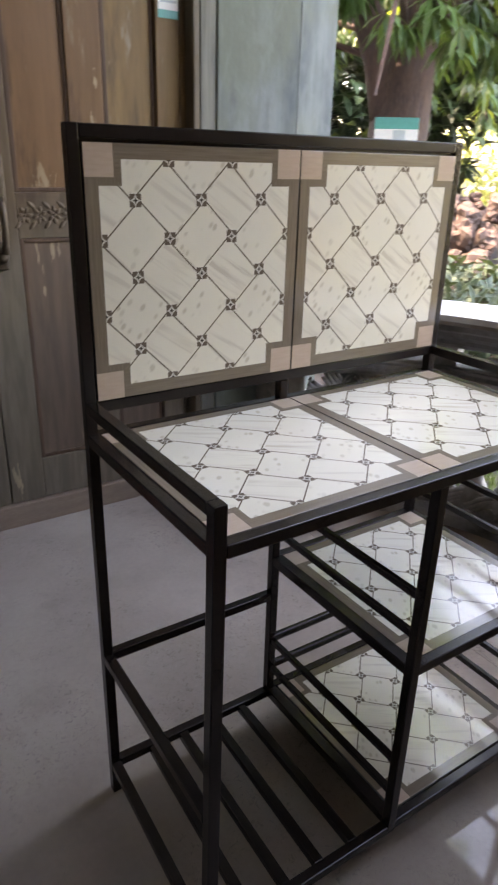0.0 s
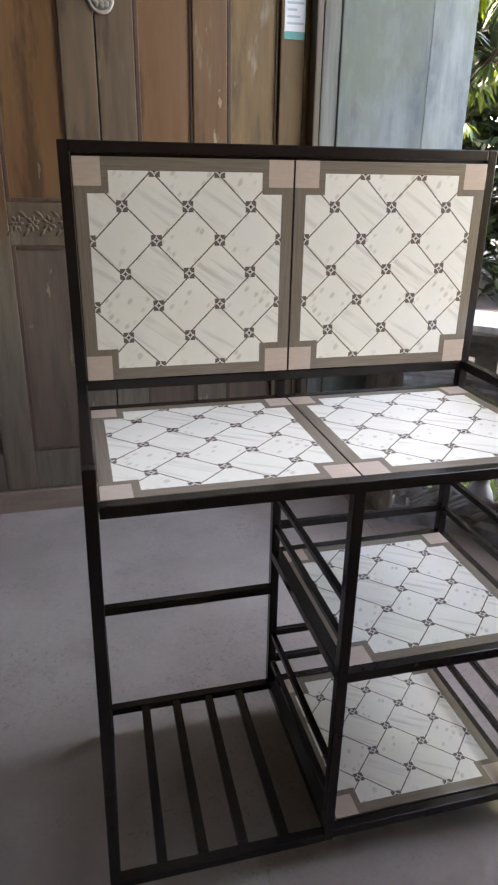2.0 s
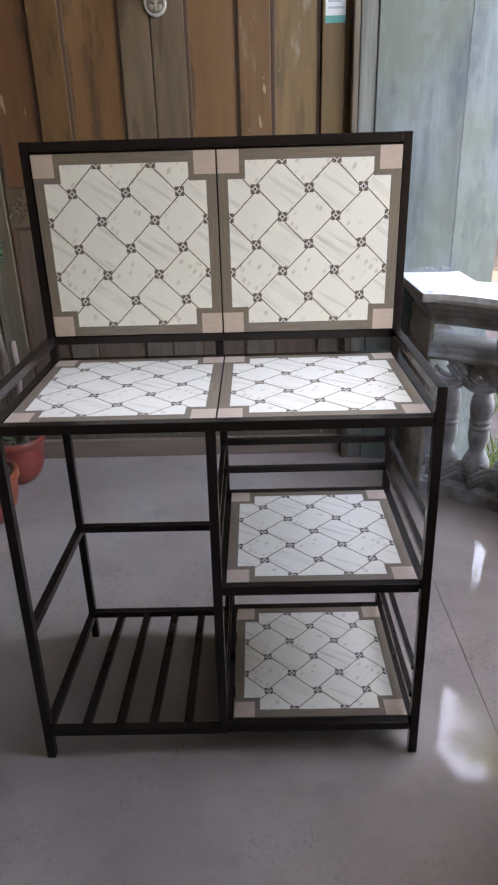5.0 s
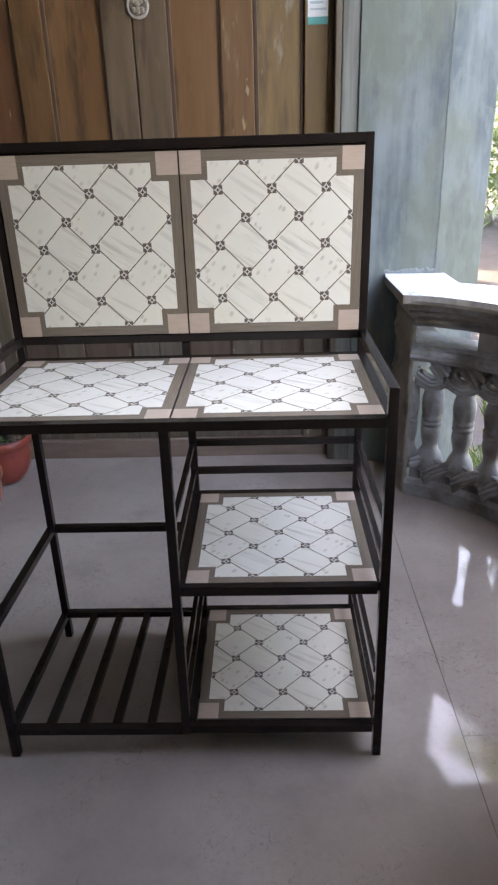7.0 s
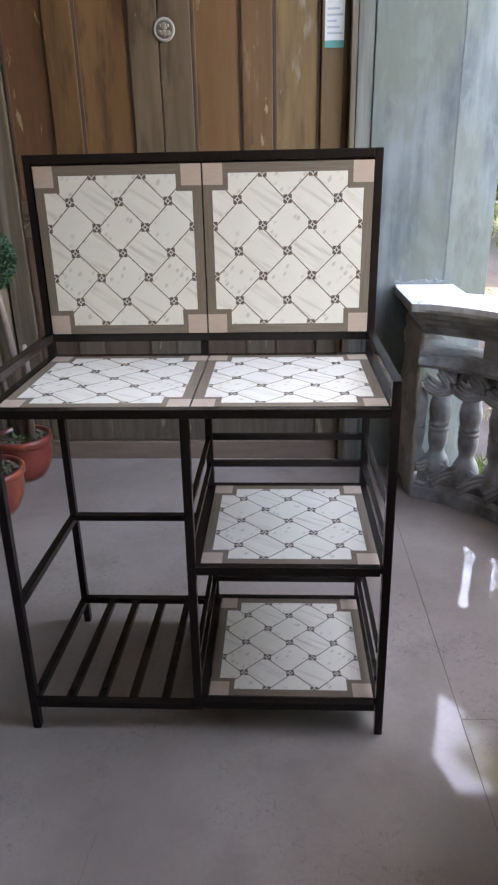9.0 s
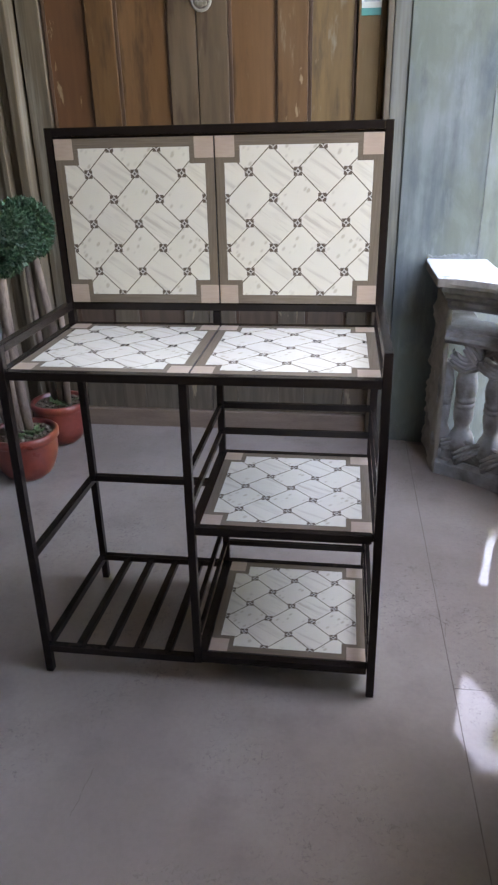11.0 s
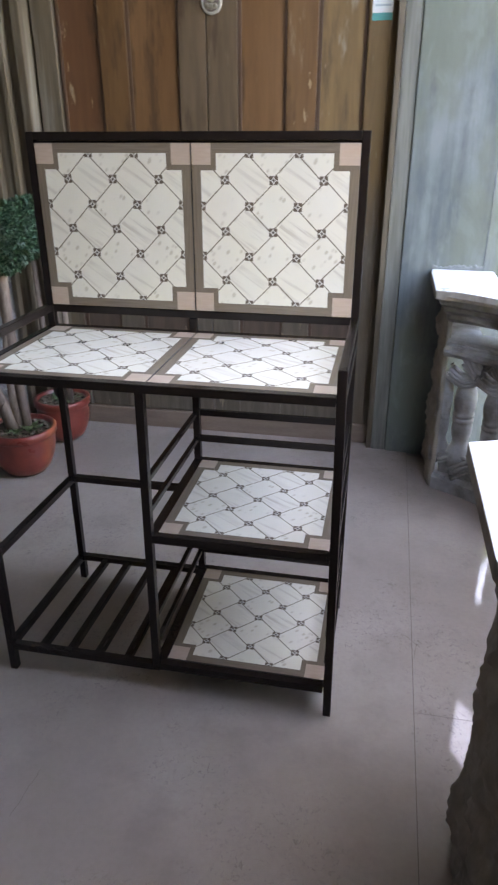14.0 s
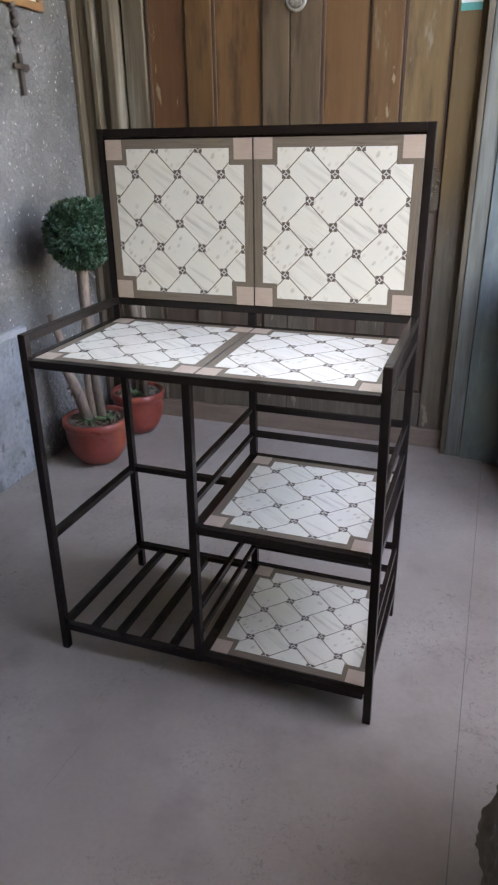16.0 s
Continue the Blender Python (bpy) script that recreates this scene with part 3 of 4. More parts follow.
# L-shaped corner pillar on the garden side
solid("wall_east", prism([(0.534, 1.190), (0.853, 1.158), (1.030, 1.178), (1.08, 1.75), (0.48, 1.75), (0.48, 1.352), (0.534, 1.352)], -0.3, 3.3, 0.004), WALL_PAINT,
      "blue-grey painted cement corner pillar with faded streaks", "pillar")
span = prism([(1.031, 1.96), (1.10, 2.02), (1.16, 2.11), (1.22, 2.22), (1.30, 2.36), (1.40, 2.50), (1.52, 2.64), (1.70, 2.79), (1.031, 2.79)], -1.36, -1.19, 0.004)
span.transform(Matrix.Rotation(radians(90), 4, "X"))
solid("arch_spandrel", span, WALL_PAINT, "curved blue-grey cement haunch springing from the pillar", "pillar")
# thin ragged mortar: a smear on the pillar above the coping, and a pale worn line down its arris
MORTAR = surface("pale_mortar", (0.110, 0.122, 0.115), (0.190, 0.205, 0.195), big=18, fine=90, rough=(0.75, 0.9), bump=0.8, depth=0.004)


def ragged(points, out, thick):
    """A thin skin between pairs of low and high points, proud of the wall."""
    bm = bmesh.new()
    rows = [[bm.verts.new(p) for p in (a, a + out * thick, a.lerp(b, 0.6) + out * thick * 0.9, b + out * 0.0006, b)] for a, b in points]
    for p, q in zip(rows, rows[1:]):
        for j in range(5):
            bm.faces.new((p[j], p[(j + 1) % 5], q[(j + 1) % 5], q[j]))
    bmesh.ops.recalc_face_normals(bm, faces=bm.faces)
    return bm


smear = []
for i in range(61):
    f = i / 60
    x, y = 0.655 + 0.196 * f, 1.1777 - 0.0197 * f
    h = 0.010 + 0.014 * f + 0.013 * noise.noise(Vector((x * 22, 0, 0))) + 0.010 * noise.noise(Vector((x * 70, 3, 0)))
    smear.append((Vector((x, y, 0.8336)), Vector((x, y, 0.8336 + max(0.006, h)))))
solid("trim", ragged(smear, Vector((-0.1, -0.995, 0)), 0.004), MORTAR, "pale smeared mortar where the coping meets the pillar", "mortar")
arris = []
for i in range(140):
    z = 0.835 + 2.45 * i / 139
    w = 0.0045 + 0.005 * noise.noise(Vector((z * 9, 1, 0))) + 0.005 * noise.noise(Vector((z * 31, 5, 0)))
    arris.append((Vector((0.8535, 1.1582, z)), Vector((0.8535 - max(0.0012, w), 1.1582 + max(0.0012, w) * 0.1, z))))
solid("trim", ragged(arris, Vector((-0.05, -1.0, 0)), 0.0022), MORTAR, "pale worn edge between two faces of the pillar", "mortar")
# Unseen slab, added to keep high sky out of the floor's reflection.
solid("ceiling_return", box((0.401, 0.90, 2.80), (1.80, 1.80, 3.0)), CEILING, "added unseen slab beside the pillar, blocks high sky", "ceiling")
# Unseen wall, closes off front light and bounces warm light back.
solid("wall_south", box((-1.45, -2.90, -0.3), (1.20, -2.70, 2.80)), WARM_PLASTER, "added unseen porch end wall, cream for warm bounce light", "wall")
# Unseen wall, added to block the bright northern sky above the pillar.
solid("wall_upper", box((0.4705, 1.36, 3.001), (1.80, 1.60, 6.4)), PLASTER, "added unseen wall over the arch, blocks the northern sky", "wall")
# Unseen slab, its outer edge set to limit overhead light in the bay.
solid("ceiling_bay", box((0.401, -0.949, 2.80), (0.86, 0.899, 3.0)), CEILING, "added unseen slab over the bay, limits light from above", "ceiling")
# Unseen slab, added to stop sun and sky reaching the front floor.
solid("ceiling_south", box((0.401, -2.9, 2.80), (1.10, -0.95, 3.0)), CEILING, "added unseen slab south of the bay, blocks sun and sky", "ceiling")
# Unseen wall, added to cut low light from the south-east.
solid("wall_bay_south", box((0.72, -2.699, -0.3), (0.92, -1.045, 2.799)), WARM_PLASTER, "added unseen cream wall south of the bay, cuts side light", "wall")
# Assumed ceiling, out of view; its edges are set by the light let in.
solid("ceiling", box((-1.6, -2.9, 2.80), (0.40, 1.8, 3.0)), CEILING, "plain porch ceiling", "ceiling")

# door surround
trim = [("door_jamb", (0.340, 1.263, 0.099), (0.426, 1.33, 2.14), WOOD_WORN), ("door_jamb", (-1.010, 1.263, 0.099), (-0.914, 1.33, 2.14), WOOD_FRAME),
        ("door_post", (0.447, 1.200, 0.0), (0.4705, 1.35, 3.0), WOOD_OLIVE), ("door_post", (0.471, 1.197, 0.0), (0.5325, 1.35, 3.0), WOOD_GREY),
        ("door_post", (-1.058, 1.187, 0.0), (-1.020, 1.35, 3.0), WOOD_FRAME), ("door_post", (-1.125, 1.170, 0.0), (-1.100, 1.35, 3.0), WOOD_FRAME),
        ("door_post", (-1.1985, 1.150, 0.0), (-1.176, 1.35, 3.0), WOOD_FRAME),
        ("door_head", (-1.010, 1.263, 2.1405), (0.426, 1.28, 2.24), WOOD_FRAME), ("door_rebate", (0.4265, 1.256, 0.099), (0.4465, 1.35, 3.0), WOOD_WORN),
        ("door_rebate", (-1.0195, 1.290, 0.099), (-1.011, 1.35, 3.0), WOOD_DARK), ("door_rebate", (-1.0995, 1.215, 0.0), (-1.0585, 1.34, 3.0), WOOD_FRAME), ("door_rebate", (-1.1755, 1.185, 0.0), (-1.1255, 1.34, 3.0), WOOD_FRAME)]
for nm, lo, hi, mt in trim:
    mt = WOOD_OLIVE if mt is WOOD_FRAME and hi[0] < -0.9 else mt
    solid(nm, box(lo, hi, 0.005, 2), mt, "upright wooden door surround, weathered" if mt is not WOOD_GREY else "grey painted wooden door surround", "door frame")
solid("door_sill", box((-1.0195, 1.256, 0.0), (0.446, 1.345, 0.097), 0.006, 2), surface("worn_sill", (0.15, 0.10, 0.07), (0.21, 0.15, 0.11), big=5, fine=40, stretch=(1, 8, 8)),
      "low worn wooden door sill", "sill")

# floor: slab with joints, tiles laid last
BAY = (0.35, 0.10)
slab = bmesh.new()
add_box(slab, (LEFT_X, -2.95, -0.30), (0.64, 1.60, FLOOR_Z - 0.0022))
solid("floor", slab, GROUT, "porch floor of large mauve-grey ceramic tiles", "floor")
bay_pts = [(0.641, 1.26), (0.80, 1.24)] + [(BAY[0] + 1.10 * math.cos(radians(a)), BAY[1] + 1.10 * math.sin(radians(a))) for a in range(68, -70, -6)] + [(0.641, -3.6 * 0.25)]
solid("bay_slab", prism(bay_pts, -0.30, FLOOR_Z - 0.0026), GROUT, "rounded bay of the porch floor", "floor")

# ---- outdoors: one sheet of ground, rising gently away from the porch ----
gm = bmesh.new()
GN = 70
gv = []


def ground_z(x, y):
    d = math.hypot(x, y)
    return -0.34 + 0.3 * max(0.0, min(1.0, (d - 3.0) / 9.0)) + 0.05 * noise.noise(Vector((x * 0.6, y * 0.6, 0))) + 3.0 * max(0.0, min(1.0, (d - 25) / 120.0))


ticks = [math.copysign(abs(u) ** 2.6 * 300, u) for u in np.linspace(-1, 1, GN)]
for gx in ticks:
    gv.append([gm.verts.new((gx, gy, ground_z(gx, gy))) for gy in ticks])
for i in range(GN - 1):
    for j in range(GN - 1):
        gm.faces.new((gv[i][j], gv[i + 1][j], gv[i + 1][j + 1], gv[i][j + 1]))
solid("ground", gm, EARTH, "dry earth yard with leaf litter", "ground", smooth=True)

# ---- the tiled metal rack ----
rack = thing("kitchen_rack", "dark painted metal rack with printed ceramic tile worktop, splashback and shelves", "rack")
T = 0.0195
FY, BY, LX, RX, MX = -0.411, 0.012, -0.411, 0.409, -0.011
FOOT_L, FOOT_R = -0.423, 0.418


def bar(name, a, b, w=T, h=None, label=""):
    """A square tube from a to b, mainly along one axis; w across, h upright. The far end may sit a little aside."""
    h = h or w
    a, b = Vector(a), Vector(b)
    d = b - a
    k = max(range(3), key=lambda i: abs(d[i]))
    half = [w / 2, w / 2, h / 2]
    if k == 2:
        half = [w / 2, h / 2, 0]
    half[k] = 0
    end = a.copy()
    end[k] = b[k]
    lo = Vector([min(a[i], end[i]) - half[i] for i in range(3)])
    hi = Vector([max(a[i], end[i]) + half[i] for i in range(3)])
    bm = box(lo, hi, 0.0020, 2)
    aside = b - end
    for v in bm.verts:
        v.co += aside * ((v.co[k] - a[k]) / d[k])
    part(name, bm, STEEL, rack, label)


# legs, the front pair leaning out a little towards the feet
for x, foot in ((LX, FOOT_L), (RX, FOOT_R)):
    bar("leg", (foot, FY, FLOOR_Z), (x, FY, 0.906))
    bar("leg", (x, BY, FLOOR_Z), (x, BY, 1.329))
bar("post", (MX - 0.006, FY, 0.079), (MX, FY, 0.830))
bar("post", (MX, BY, 0.079), (MX, BY, 0.884))
# splashback frame
bar("frame_rail", (LX + T / 2, BY, 1.3190), (RX - T / 2, BY, 1.3190))
bar("frame_rail", (LX + T / 2, BY, 0.8950), (RX - T / 2, BY, 0.8950))
part("backing_board", box((-0.400, 0.0105, 0.905), (0.399, 0.016, 1.309)), STEEL, rack)
# worktop frame and side guards
bar("apron", (LX + T / 2, FY, 0.8385), (RX - T / 2, FY, 0.8385))
bar("apron", (LX + T / 2, BY, 0.8385), (RX - T / 2, BY, 0.8385))
for x in (LX, RX):
    bar("apron", (x, FY + T / 2, 0.8385), (x, BY - T / 2, 0.8385))
    bar("guard_rail", (x, FY + T / 2, 0.896), (x, BY - T / 2, 0.896))
bar("bearer", (MX, FY + T / 2, 0.832), (MX, BY - T / 2, 0.832), T, 0.012)
# open side: mid rails, slatted foot shelf
bar("mid_rail", (LX + T / 2, BY, 0.372), (MX - T / 2, BY, 0.372))
bar("mid_rail", (-0.4185, FY + T / 2, 0.372), (LX, BY - T / 2, 0.372))
bar("foot_rail", (LX + T / 2, BY, 0.088), (MX - T / 2, BY, 0.088))
bar("foot_rail", (-0.422 + T / 2, FY, 0.088), (MX - 0.006 - T / 2, FY, 0.088))
bar("foot_rail", (-0.422, FY + T / 2, 0.088), (LX, BY - T / 2, 0.088))
for x, x1 in ((-0.336, -0.324), (-0.258, -0.251), (-0.181, -0.172), (-0.100, -0.096)):
    bar("slat", (x, FY + T / 2, 0.087), (x1, BY - T / 2, 0.087), 0.0195, 0.0175)
# tiled shelves with slim rails round them
for top, zf in ((0.478, 0.4715), (0.105, 0.0935)):
    zc = top - 0.0115
    bar("shelf_beam", (MX + T / 2 - (0.006 if top < 0.2 else 0.003), FY, zf), (RX - T / 2 + (0.006 if top < 0.2 else 0.0), FY, zf), T, 0.021)
    bar("shelf_beam", (MX + T / 2, BY, zc), (RX - T / 2, BY, zc), T, 0.021)
    bar("shelf_beam", (MX + 0.003, FY + T / 2, zc), (MX + 0.003, BY - T / 2, zc), 0.0255, 0.022)
    bar("shelf_beam", (RX - 0.003, FY + T / 2, zc), (RX - 0.003, BY - T / 2, zc), 0.0255, 0.022)
    for z in (top + 0.062, top + 0.141):
        bar("shelf_rail", (MX + T / 2, BY, z), (RX - T / 2, BY, z), 0.012, 0.018)
        bar("shelf_rail", (MX, FY + T / 2, z), (MX, BY - T / 2, z), 0.012, 0.014)
        bar("shelf_rail", (RX, FY + T / 2, z), (RX, BY - T / 2, z), 0.012, 0.014)
    for y in (-0.30, -0.10):
        bar("bearer", (MX + T / 2, y, top - 0.019), (RX - T / 2, y, top - 0.019), T, 0.018)


def tile_mesh():
    bm = box((0.0015, 0.0015, -0.009), (TILE - 0.0015, TILE - 0.0015, 0.0), 0.0010, 2)
    bm.normal_update()
    for f in bm.faces:
        f.material_index = 0 if f.normal.z > 0.5 else 1
    return mesh_from("ceramic_tile", bm, TILE_MAT, BISQUE)


TM = tile_mesh()
for m in (pose(-0.4, 0.0, 0.905, 90), pose(0.0, 0.0, 0.905, 90), pose(-0.4, -0.4, 0.848), pose(0.0, -0.4, 0.848), pose(0.0025, -0.4, 0.478), pose(0.0060, -0.4, 0.105)):
    ob = new("ceramic_tile", TM)
    ob.matrix_basis = m
    ob.parent = rack
    tagged(ob, "cream lozenge-patterned tile with taupe border and blush corners")

# ---- the old double door ----
door = thing("double_door", "old closed wooden double door with worn brown varnish and carved rail", "door", kind="structure")


def leaf(x0, x1, xs):
    """One door leaf: stiles, rails, sunken panels and the carved middle rail; xs are the edges of the two panel columns."""
    y0, y1 = DOOR_Y, DOOR_Y + 0.045
    lf = new("door_leaf", mesh_from("door_leaf", box((x0 + 0.002, DOOR_Y + 0.028, 0.1), (x1 - 0.002, y1, 2.13)), WOOD_DARK))
    lf.parent = door
    ups = [(x0 + 0.002, xs[0]), (xs[1], xs[2]), (xs[3], x1 - 0.002)]
    for a, b in ups:
        if b - a > 0.005:
            part("stile", box((a, y0, 0.1), (b, DOOR_Y + 0.0275, 2.13), 0.004, 2), WOOD_FRAME if -0.41 < a < -0.15 else WOOD_STILE, lf)
    for a, b in ((xs[0], xs[1]), (xs[2], xs[3])):
        part("rail", box((a + 0.0005, y0 + 0.002, 0.1), (b - 0.0005, DOOR_Y + 0.0275, 0.257), 0.003, 2), WOOD_FRAME, lf)
        part("rail", box((a + 0.0005, y0 + 0.002, 1.036), (b - 0.0005, DOOR_Y + 0.0275, 1.177), 0.003, 2), WOOD_FRAME, lf)
        part("rail", box((a + 0.0005, y0 + 0.002, 2.04), (b - 0.0005, DOOR_Y + 0.0275, 2.13), 0.003, 2), WOOD_FRAME, lf)
        for z0, z1 in ((0.261, 1.032), (1.181, 2.036)):
            bm = box((a + 0.004, y0 + 0.012, z0), (b - 0.004, DOOR_Y + 0.0275, z1))
            part("panel", bm, WOOD_FADED if z0 < 1 else WOOD_RED if a < -0.8 else WOOD_WORN if a > 0.1 else WOOD_PANEL, lf)
            bm = bmesh.new()
            for lo, hi in (((a + 0.001, y0 + 0.004, z0 - 0.003), (a + 0.016, y0 + 0.0118, z1 + 0.003)), ((b - 0.010, y0 + 0.006, z0 - 0.003), (b - 0.001, y0 + 0.0118, z1 + 0.003)),
                           ((a + 0.0165, y0 + 0.005, z0 - 0.003), (b - 0.0105, y0 + 0.0118, z0 + 0.011)), ((a + 0.0165, y0 + 0.005, z1 - 0.011), (b - 0.0105, y0 + 0.0118, z1 + 0.003))):
                add_box(bm, lo, hi, 0.003, 2)
            # Mouldings in the dark wood draw dark lines along the panel edges.
            part("moulding", bm, WOOD_DARK, lf)
        # carved flower band
        bm = bmesh.new()
        n = max(2, round((b - a) / 0.055))
        for i in range(n):
            cx = a + (b - a) * (i + 0.5) / n
            for j in range(6):
                ang = 1.047 * j + 0.3 * i
                c = Vector((cx + 0.014 * math.cos(ang), y0 + 0.001, 1.108 + 0.018 * math.sin(ang)))
                bmesh.ops.create_icosphere(bm, subdivisions=1, radius=1.0, matrix=Matrix.Translation(c) @ Matrix.Rotation(-ang, 4, "Y") @ Matrix.Diagonal((0.013, 0.0022, 0.007, 1)))
            bmesh.ops.create_icosphere(bm, subdivisions=1, radius=0.006, matrix=Matrix.Translation((cx, y0 + 0.002, 1.108)))
            for s in (-1, 1):
                c = Vector((cx + 0.024 * s, y0 + 0.001, 1.108 + 0.03 * s))
                bmesh.ops.create_icosphere(bm, subdivisions=1, radius=1.0, matrix=Matrix.Translation(c) @ Matrix.Rotation(0.8 * s, 4, "Y") @ Matrix.Diagonal((0.02, 0.0022, 0.007, 1)))
        part("carving", bm, WOOD_FRAME, lf, "carved flower band", smooth=True)
    return lf


leaf(-0.284, 0.340, (-0.160, 0.034, 0.153, 0.336))
leaf(-0.914, -0.284, (-0.909, -0.728, -0.615, -0.398))
# lever handle on the meeting stile
hd = thing("door_handle", "dark aged metal thumb-latch handle on a bulky plate", "handle", (0, 0, 0))
part("plate", box((-0.260, 1.240, 1.140), (-0.194, 1.2698, 1.288), 0.014, 4), BRASS, hd)
part("raised_face", box((-0.243, 1.230, 1.150), (-0.206, 1.2405, 1.272), 0.008, 3), BRASS, hd)
part("grip", pipe([(-0.220, 1.236, 1.160), (-0.219, 1.206, 1.140), (-0.219, 1.200, 1.08), (-0.221, 1.206, 1.025), (-0.222, 1.216, 1.0)], [0.013, 0.012, 0.010, 0.010, 0.014], 12), BRASS, hd, smooth=True)
part("keyhole_boss", lathe([(0.020, 0), (0.021, 0.008), (0.015, 0.016), (0.006, 0.018)], (0, 0, 0), 18), BRASS, hd).matrix_basis = pose(-0.226, 1.2305, 1.238, 90)
part("lower_boss", lathe([(0.026, 0), (0.027, 0.012), (0.022, 0.030), (0.014, 0.044), (0.006, 0.048)], (0, 0, 0), 18), BRASS, hd, smooth=True).matrix_basis = pose(-0.229, 1.2698, 0.985, 90)
part("lower_plate", box((-0.252, 1.252, 0.940), (-0.206, 1.2698, 1.030), 0.010, 3), BRASS, hd)

# plaque and paper notice on the door
plaque = thing("round_plaque", "small round ivory plaque with dark relief on the door", "plaque")
o = part("disc", lathe([(0.038, 0), (0.041, 0.003), (0.041, 0.007), (0.036, 0.010), (0.033, 0.0085)], (0, 0, 0), 32), IVORY, plaque)
o.matrix_basis = pose(-0.258, 1.2698, 1.785, 90)
bm = lathe([(0.031, 0), (0.031, 0.0012)], (0, 0, 0), 28)
part("dark_field", bm, BROWN_INK, plaque).matrix_basis = pose(-0.258, 1.2605, 1.785, 90)
bm = bmesh.new()
for cx, cz, r in ((0, 0.010, 0.013), (-0.016, -0.012, 0.010), (0.015, -0.012, 0.010), (0.0, -0.014, 0.012), (-0.014, 0.012, 0.006), (0.014, 0.012, 0.006)):
    bmesh.ops.create_icosphere(bm, subdivisions=2, radius=1.0, matrix=Matrix.Translation((-0.258 + cx, 1.259, 1.785 + cz)) @ Matrix.Diagonal((r, 0.004, r, 1)))
part("relief", bm, surface("dull_relief", (0.10, 0.082, 0.060), (0.24, 0.205, 0.155), big=30, rough=(0.5, 0.7), bump=0.2), plaque, smooth=True)
notice = thing("paper_notice", "white paper notice with a teal lower band on the door jamb", "notice")
part("sheet", box((0.351, 1.2605, 1.732), (0.424, 1.2615, 1.91)), PAPER, notice)
part("band", box((0.351, 1.2605, 1.708), (0.424, 1.2616, 1.7318)), TEAL, notice)
part("photo", box((0.3535, 1.2598, 1.868), (0.4215, 1.2606, 1.905)), BROWN_INK, notice)
for i in range(5):
    part("text_line", box((0.359, 1.2597, 1.752 + 0.02 * i), (0.418 - 0.012 * (i % 3), 1.2607, 1.759 + 0.02 * i)), GREY_INK, notice)

# ---- balustrade round the bay ----


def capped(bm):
    """Top faces in the first material, edges and underside in the second, shaded by its colour."""
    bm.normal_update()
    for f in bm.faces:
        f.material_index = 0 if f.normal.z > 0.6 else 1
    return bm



balustrade = thing("balustrade", "curved grey cement balustrade with turned balusters and woven bands", "balustrade")
A0, A1 = -64.0, 64.0
PI, PO = 0.845, 0.955
part("plinth", sweep([(PI, 0.0), (PI, 0.060), (PI + 0.012, 0.080), (PO, 0.080), (PO + 0.005, 0.0)], BAY, A0, A1, 44), STONE, balustrade)
part("frieze_rail", sweep([(PI, 0.600), (PI, 0.628), (PI + 0.006, 0.634), (PO - 0.006, 0.644), (PO, 0.600)], BAY, A0, A1, 44), STONE, balustrade)
for i in range(8):
    a = 45.5 - 15.5 * i
    part("frieze_block", sweep([(PI + 0.004, 0.6335), (PI + 0.004, 0.7225), (PO - 0.004, 0.7225), (PO - 0.004, 0.6435)], BAY, a - 2.6, a + 2.6, 3), STONE, balustrade)
part("lower_moulding", sweep([(PI - 0.023, 0.580), (PI - 0.030, 0.588), (PI - 0.030, 0.602), (PI - 0.012, 0.612), (PI - 0.012, 0.622), (PI - 0.001, 0.626), (PI - 0.001, 0.572), (PI - 0.015, 0.572)], BAY, A0, A1, 44),
     STONE, balustrade)
part("upper_moulding", sweep([(PI - 0.001, 0.700), (PI - 0.020, 0.708), (PI - 0.040, 0.722), (PI - 0.040, 0.735), (PI - 0.060, 0.745), (PI - 0.080, 0.756), (PI - 0.080, 0.769), (PI - 0.102, 0.780), (PI - 0.102, 0.800), (PO, 0.800),
                              (PO, 0.723), (PI - 0.001, 0.723)], BAY, A0, A1, 44), STONE, balustrade)
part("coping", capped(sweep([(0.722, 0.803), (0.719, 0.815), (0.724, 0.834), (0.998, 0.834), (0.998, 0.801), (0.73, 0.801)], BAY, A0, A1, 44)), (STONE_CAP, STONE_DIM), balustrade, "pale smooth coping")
bal_me = mesh_from("baluster", lathe([(0.050, 0.120), (0.054, 0.150), (0.052, 0.168), (0.045, 0.188), (0.035, 0.206), (0.0295, 0.220), (0.0305, 0.232), (0.0365, 0.252), (0.0395, 0.276), (0.0385, 0.296), (0.0360, 0.303), (0.0360, 0.306),
                                      (0.0400, 0.309), (0.0410, 0.315), (0.0400, 0.321), (0.0365, 0.324), (0.0365, 0.328), (0.0395, 0.331), (0.0405, 0.337), (0.0395, 0.343), (0.0365, 0.346), (0.0380, 0.356),
                                      (0.0420, 0.378), (0.0430, 0.398), (0.0405, 0.420), (0.0355, 0.440), (0.0340, 0.452), (0.0360, 0.466), (0.0300, 0.485)], (0, 0, 0), 22), STONE, smooth=True)
BAL_A = [66.7 - 7.85 * i for i in range(17)]
for a in [64.2] + BAL_A[1:] + [-64.2]:
    ob = new("baluster", bal_me)
    if abs(a) > 60:
        ob.scale = (0.75, 0.75, 1)
    ob.location = (BAY[0] + 0.90 * math.cos(radians(a)), BAY[1] + 0.90 * math.sin(radians(a)), 0)
    ob.parent = balustrade


def woven(z0, z1, up, ridges):
    """Arcs of slim ridges round each baluster end, each crossing over its neighbour's."""
    for a in BAL_A[1:-1]:
        bm = bmesh.new()
        for ridge in range(ridges):
            pts = []
            for q in range(17):
                f = q / 8 - 1.0
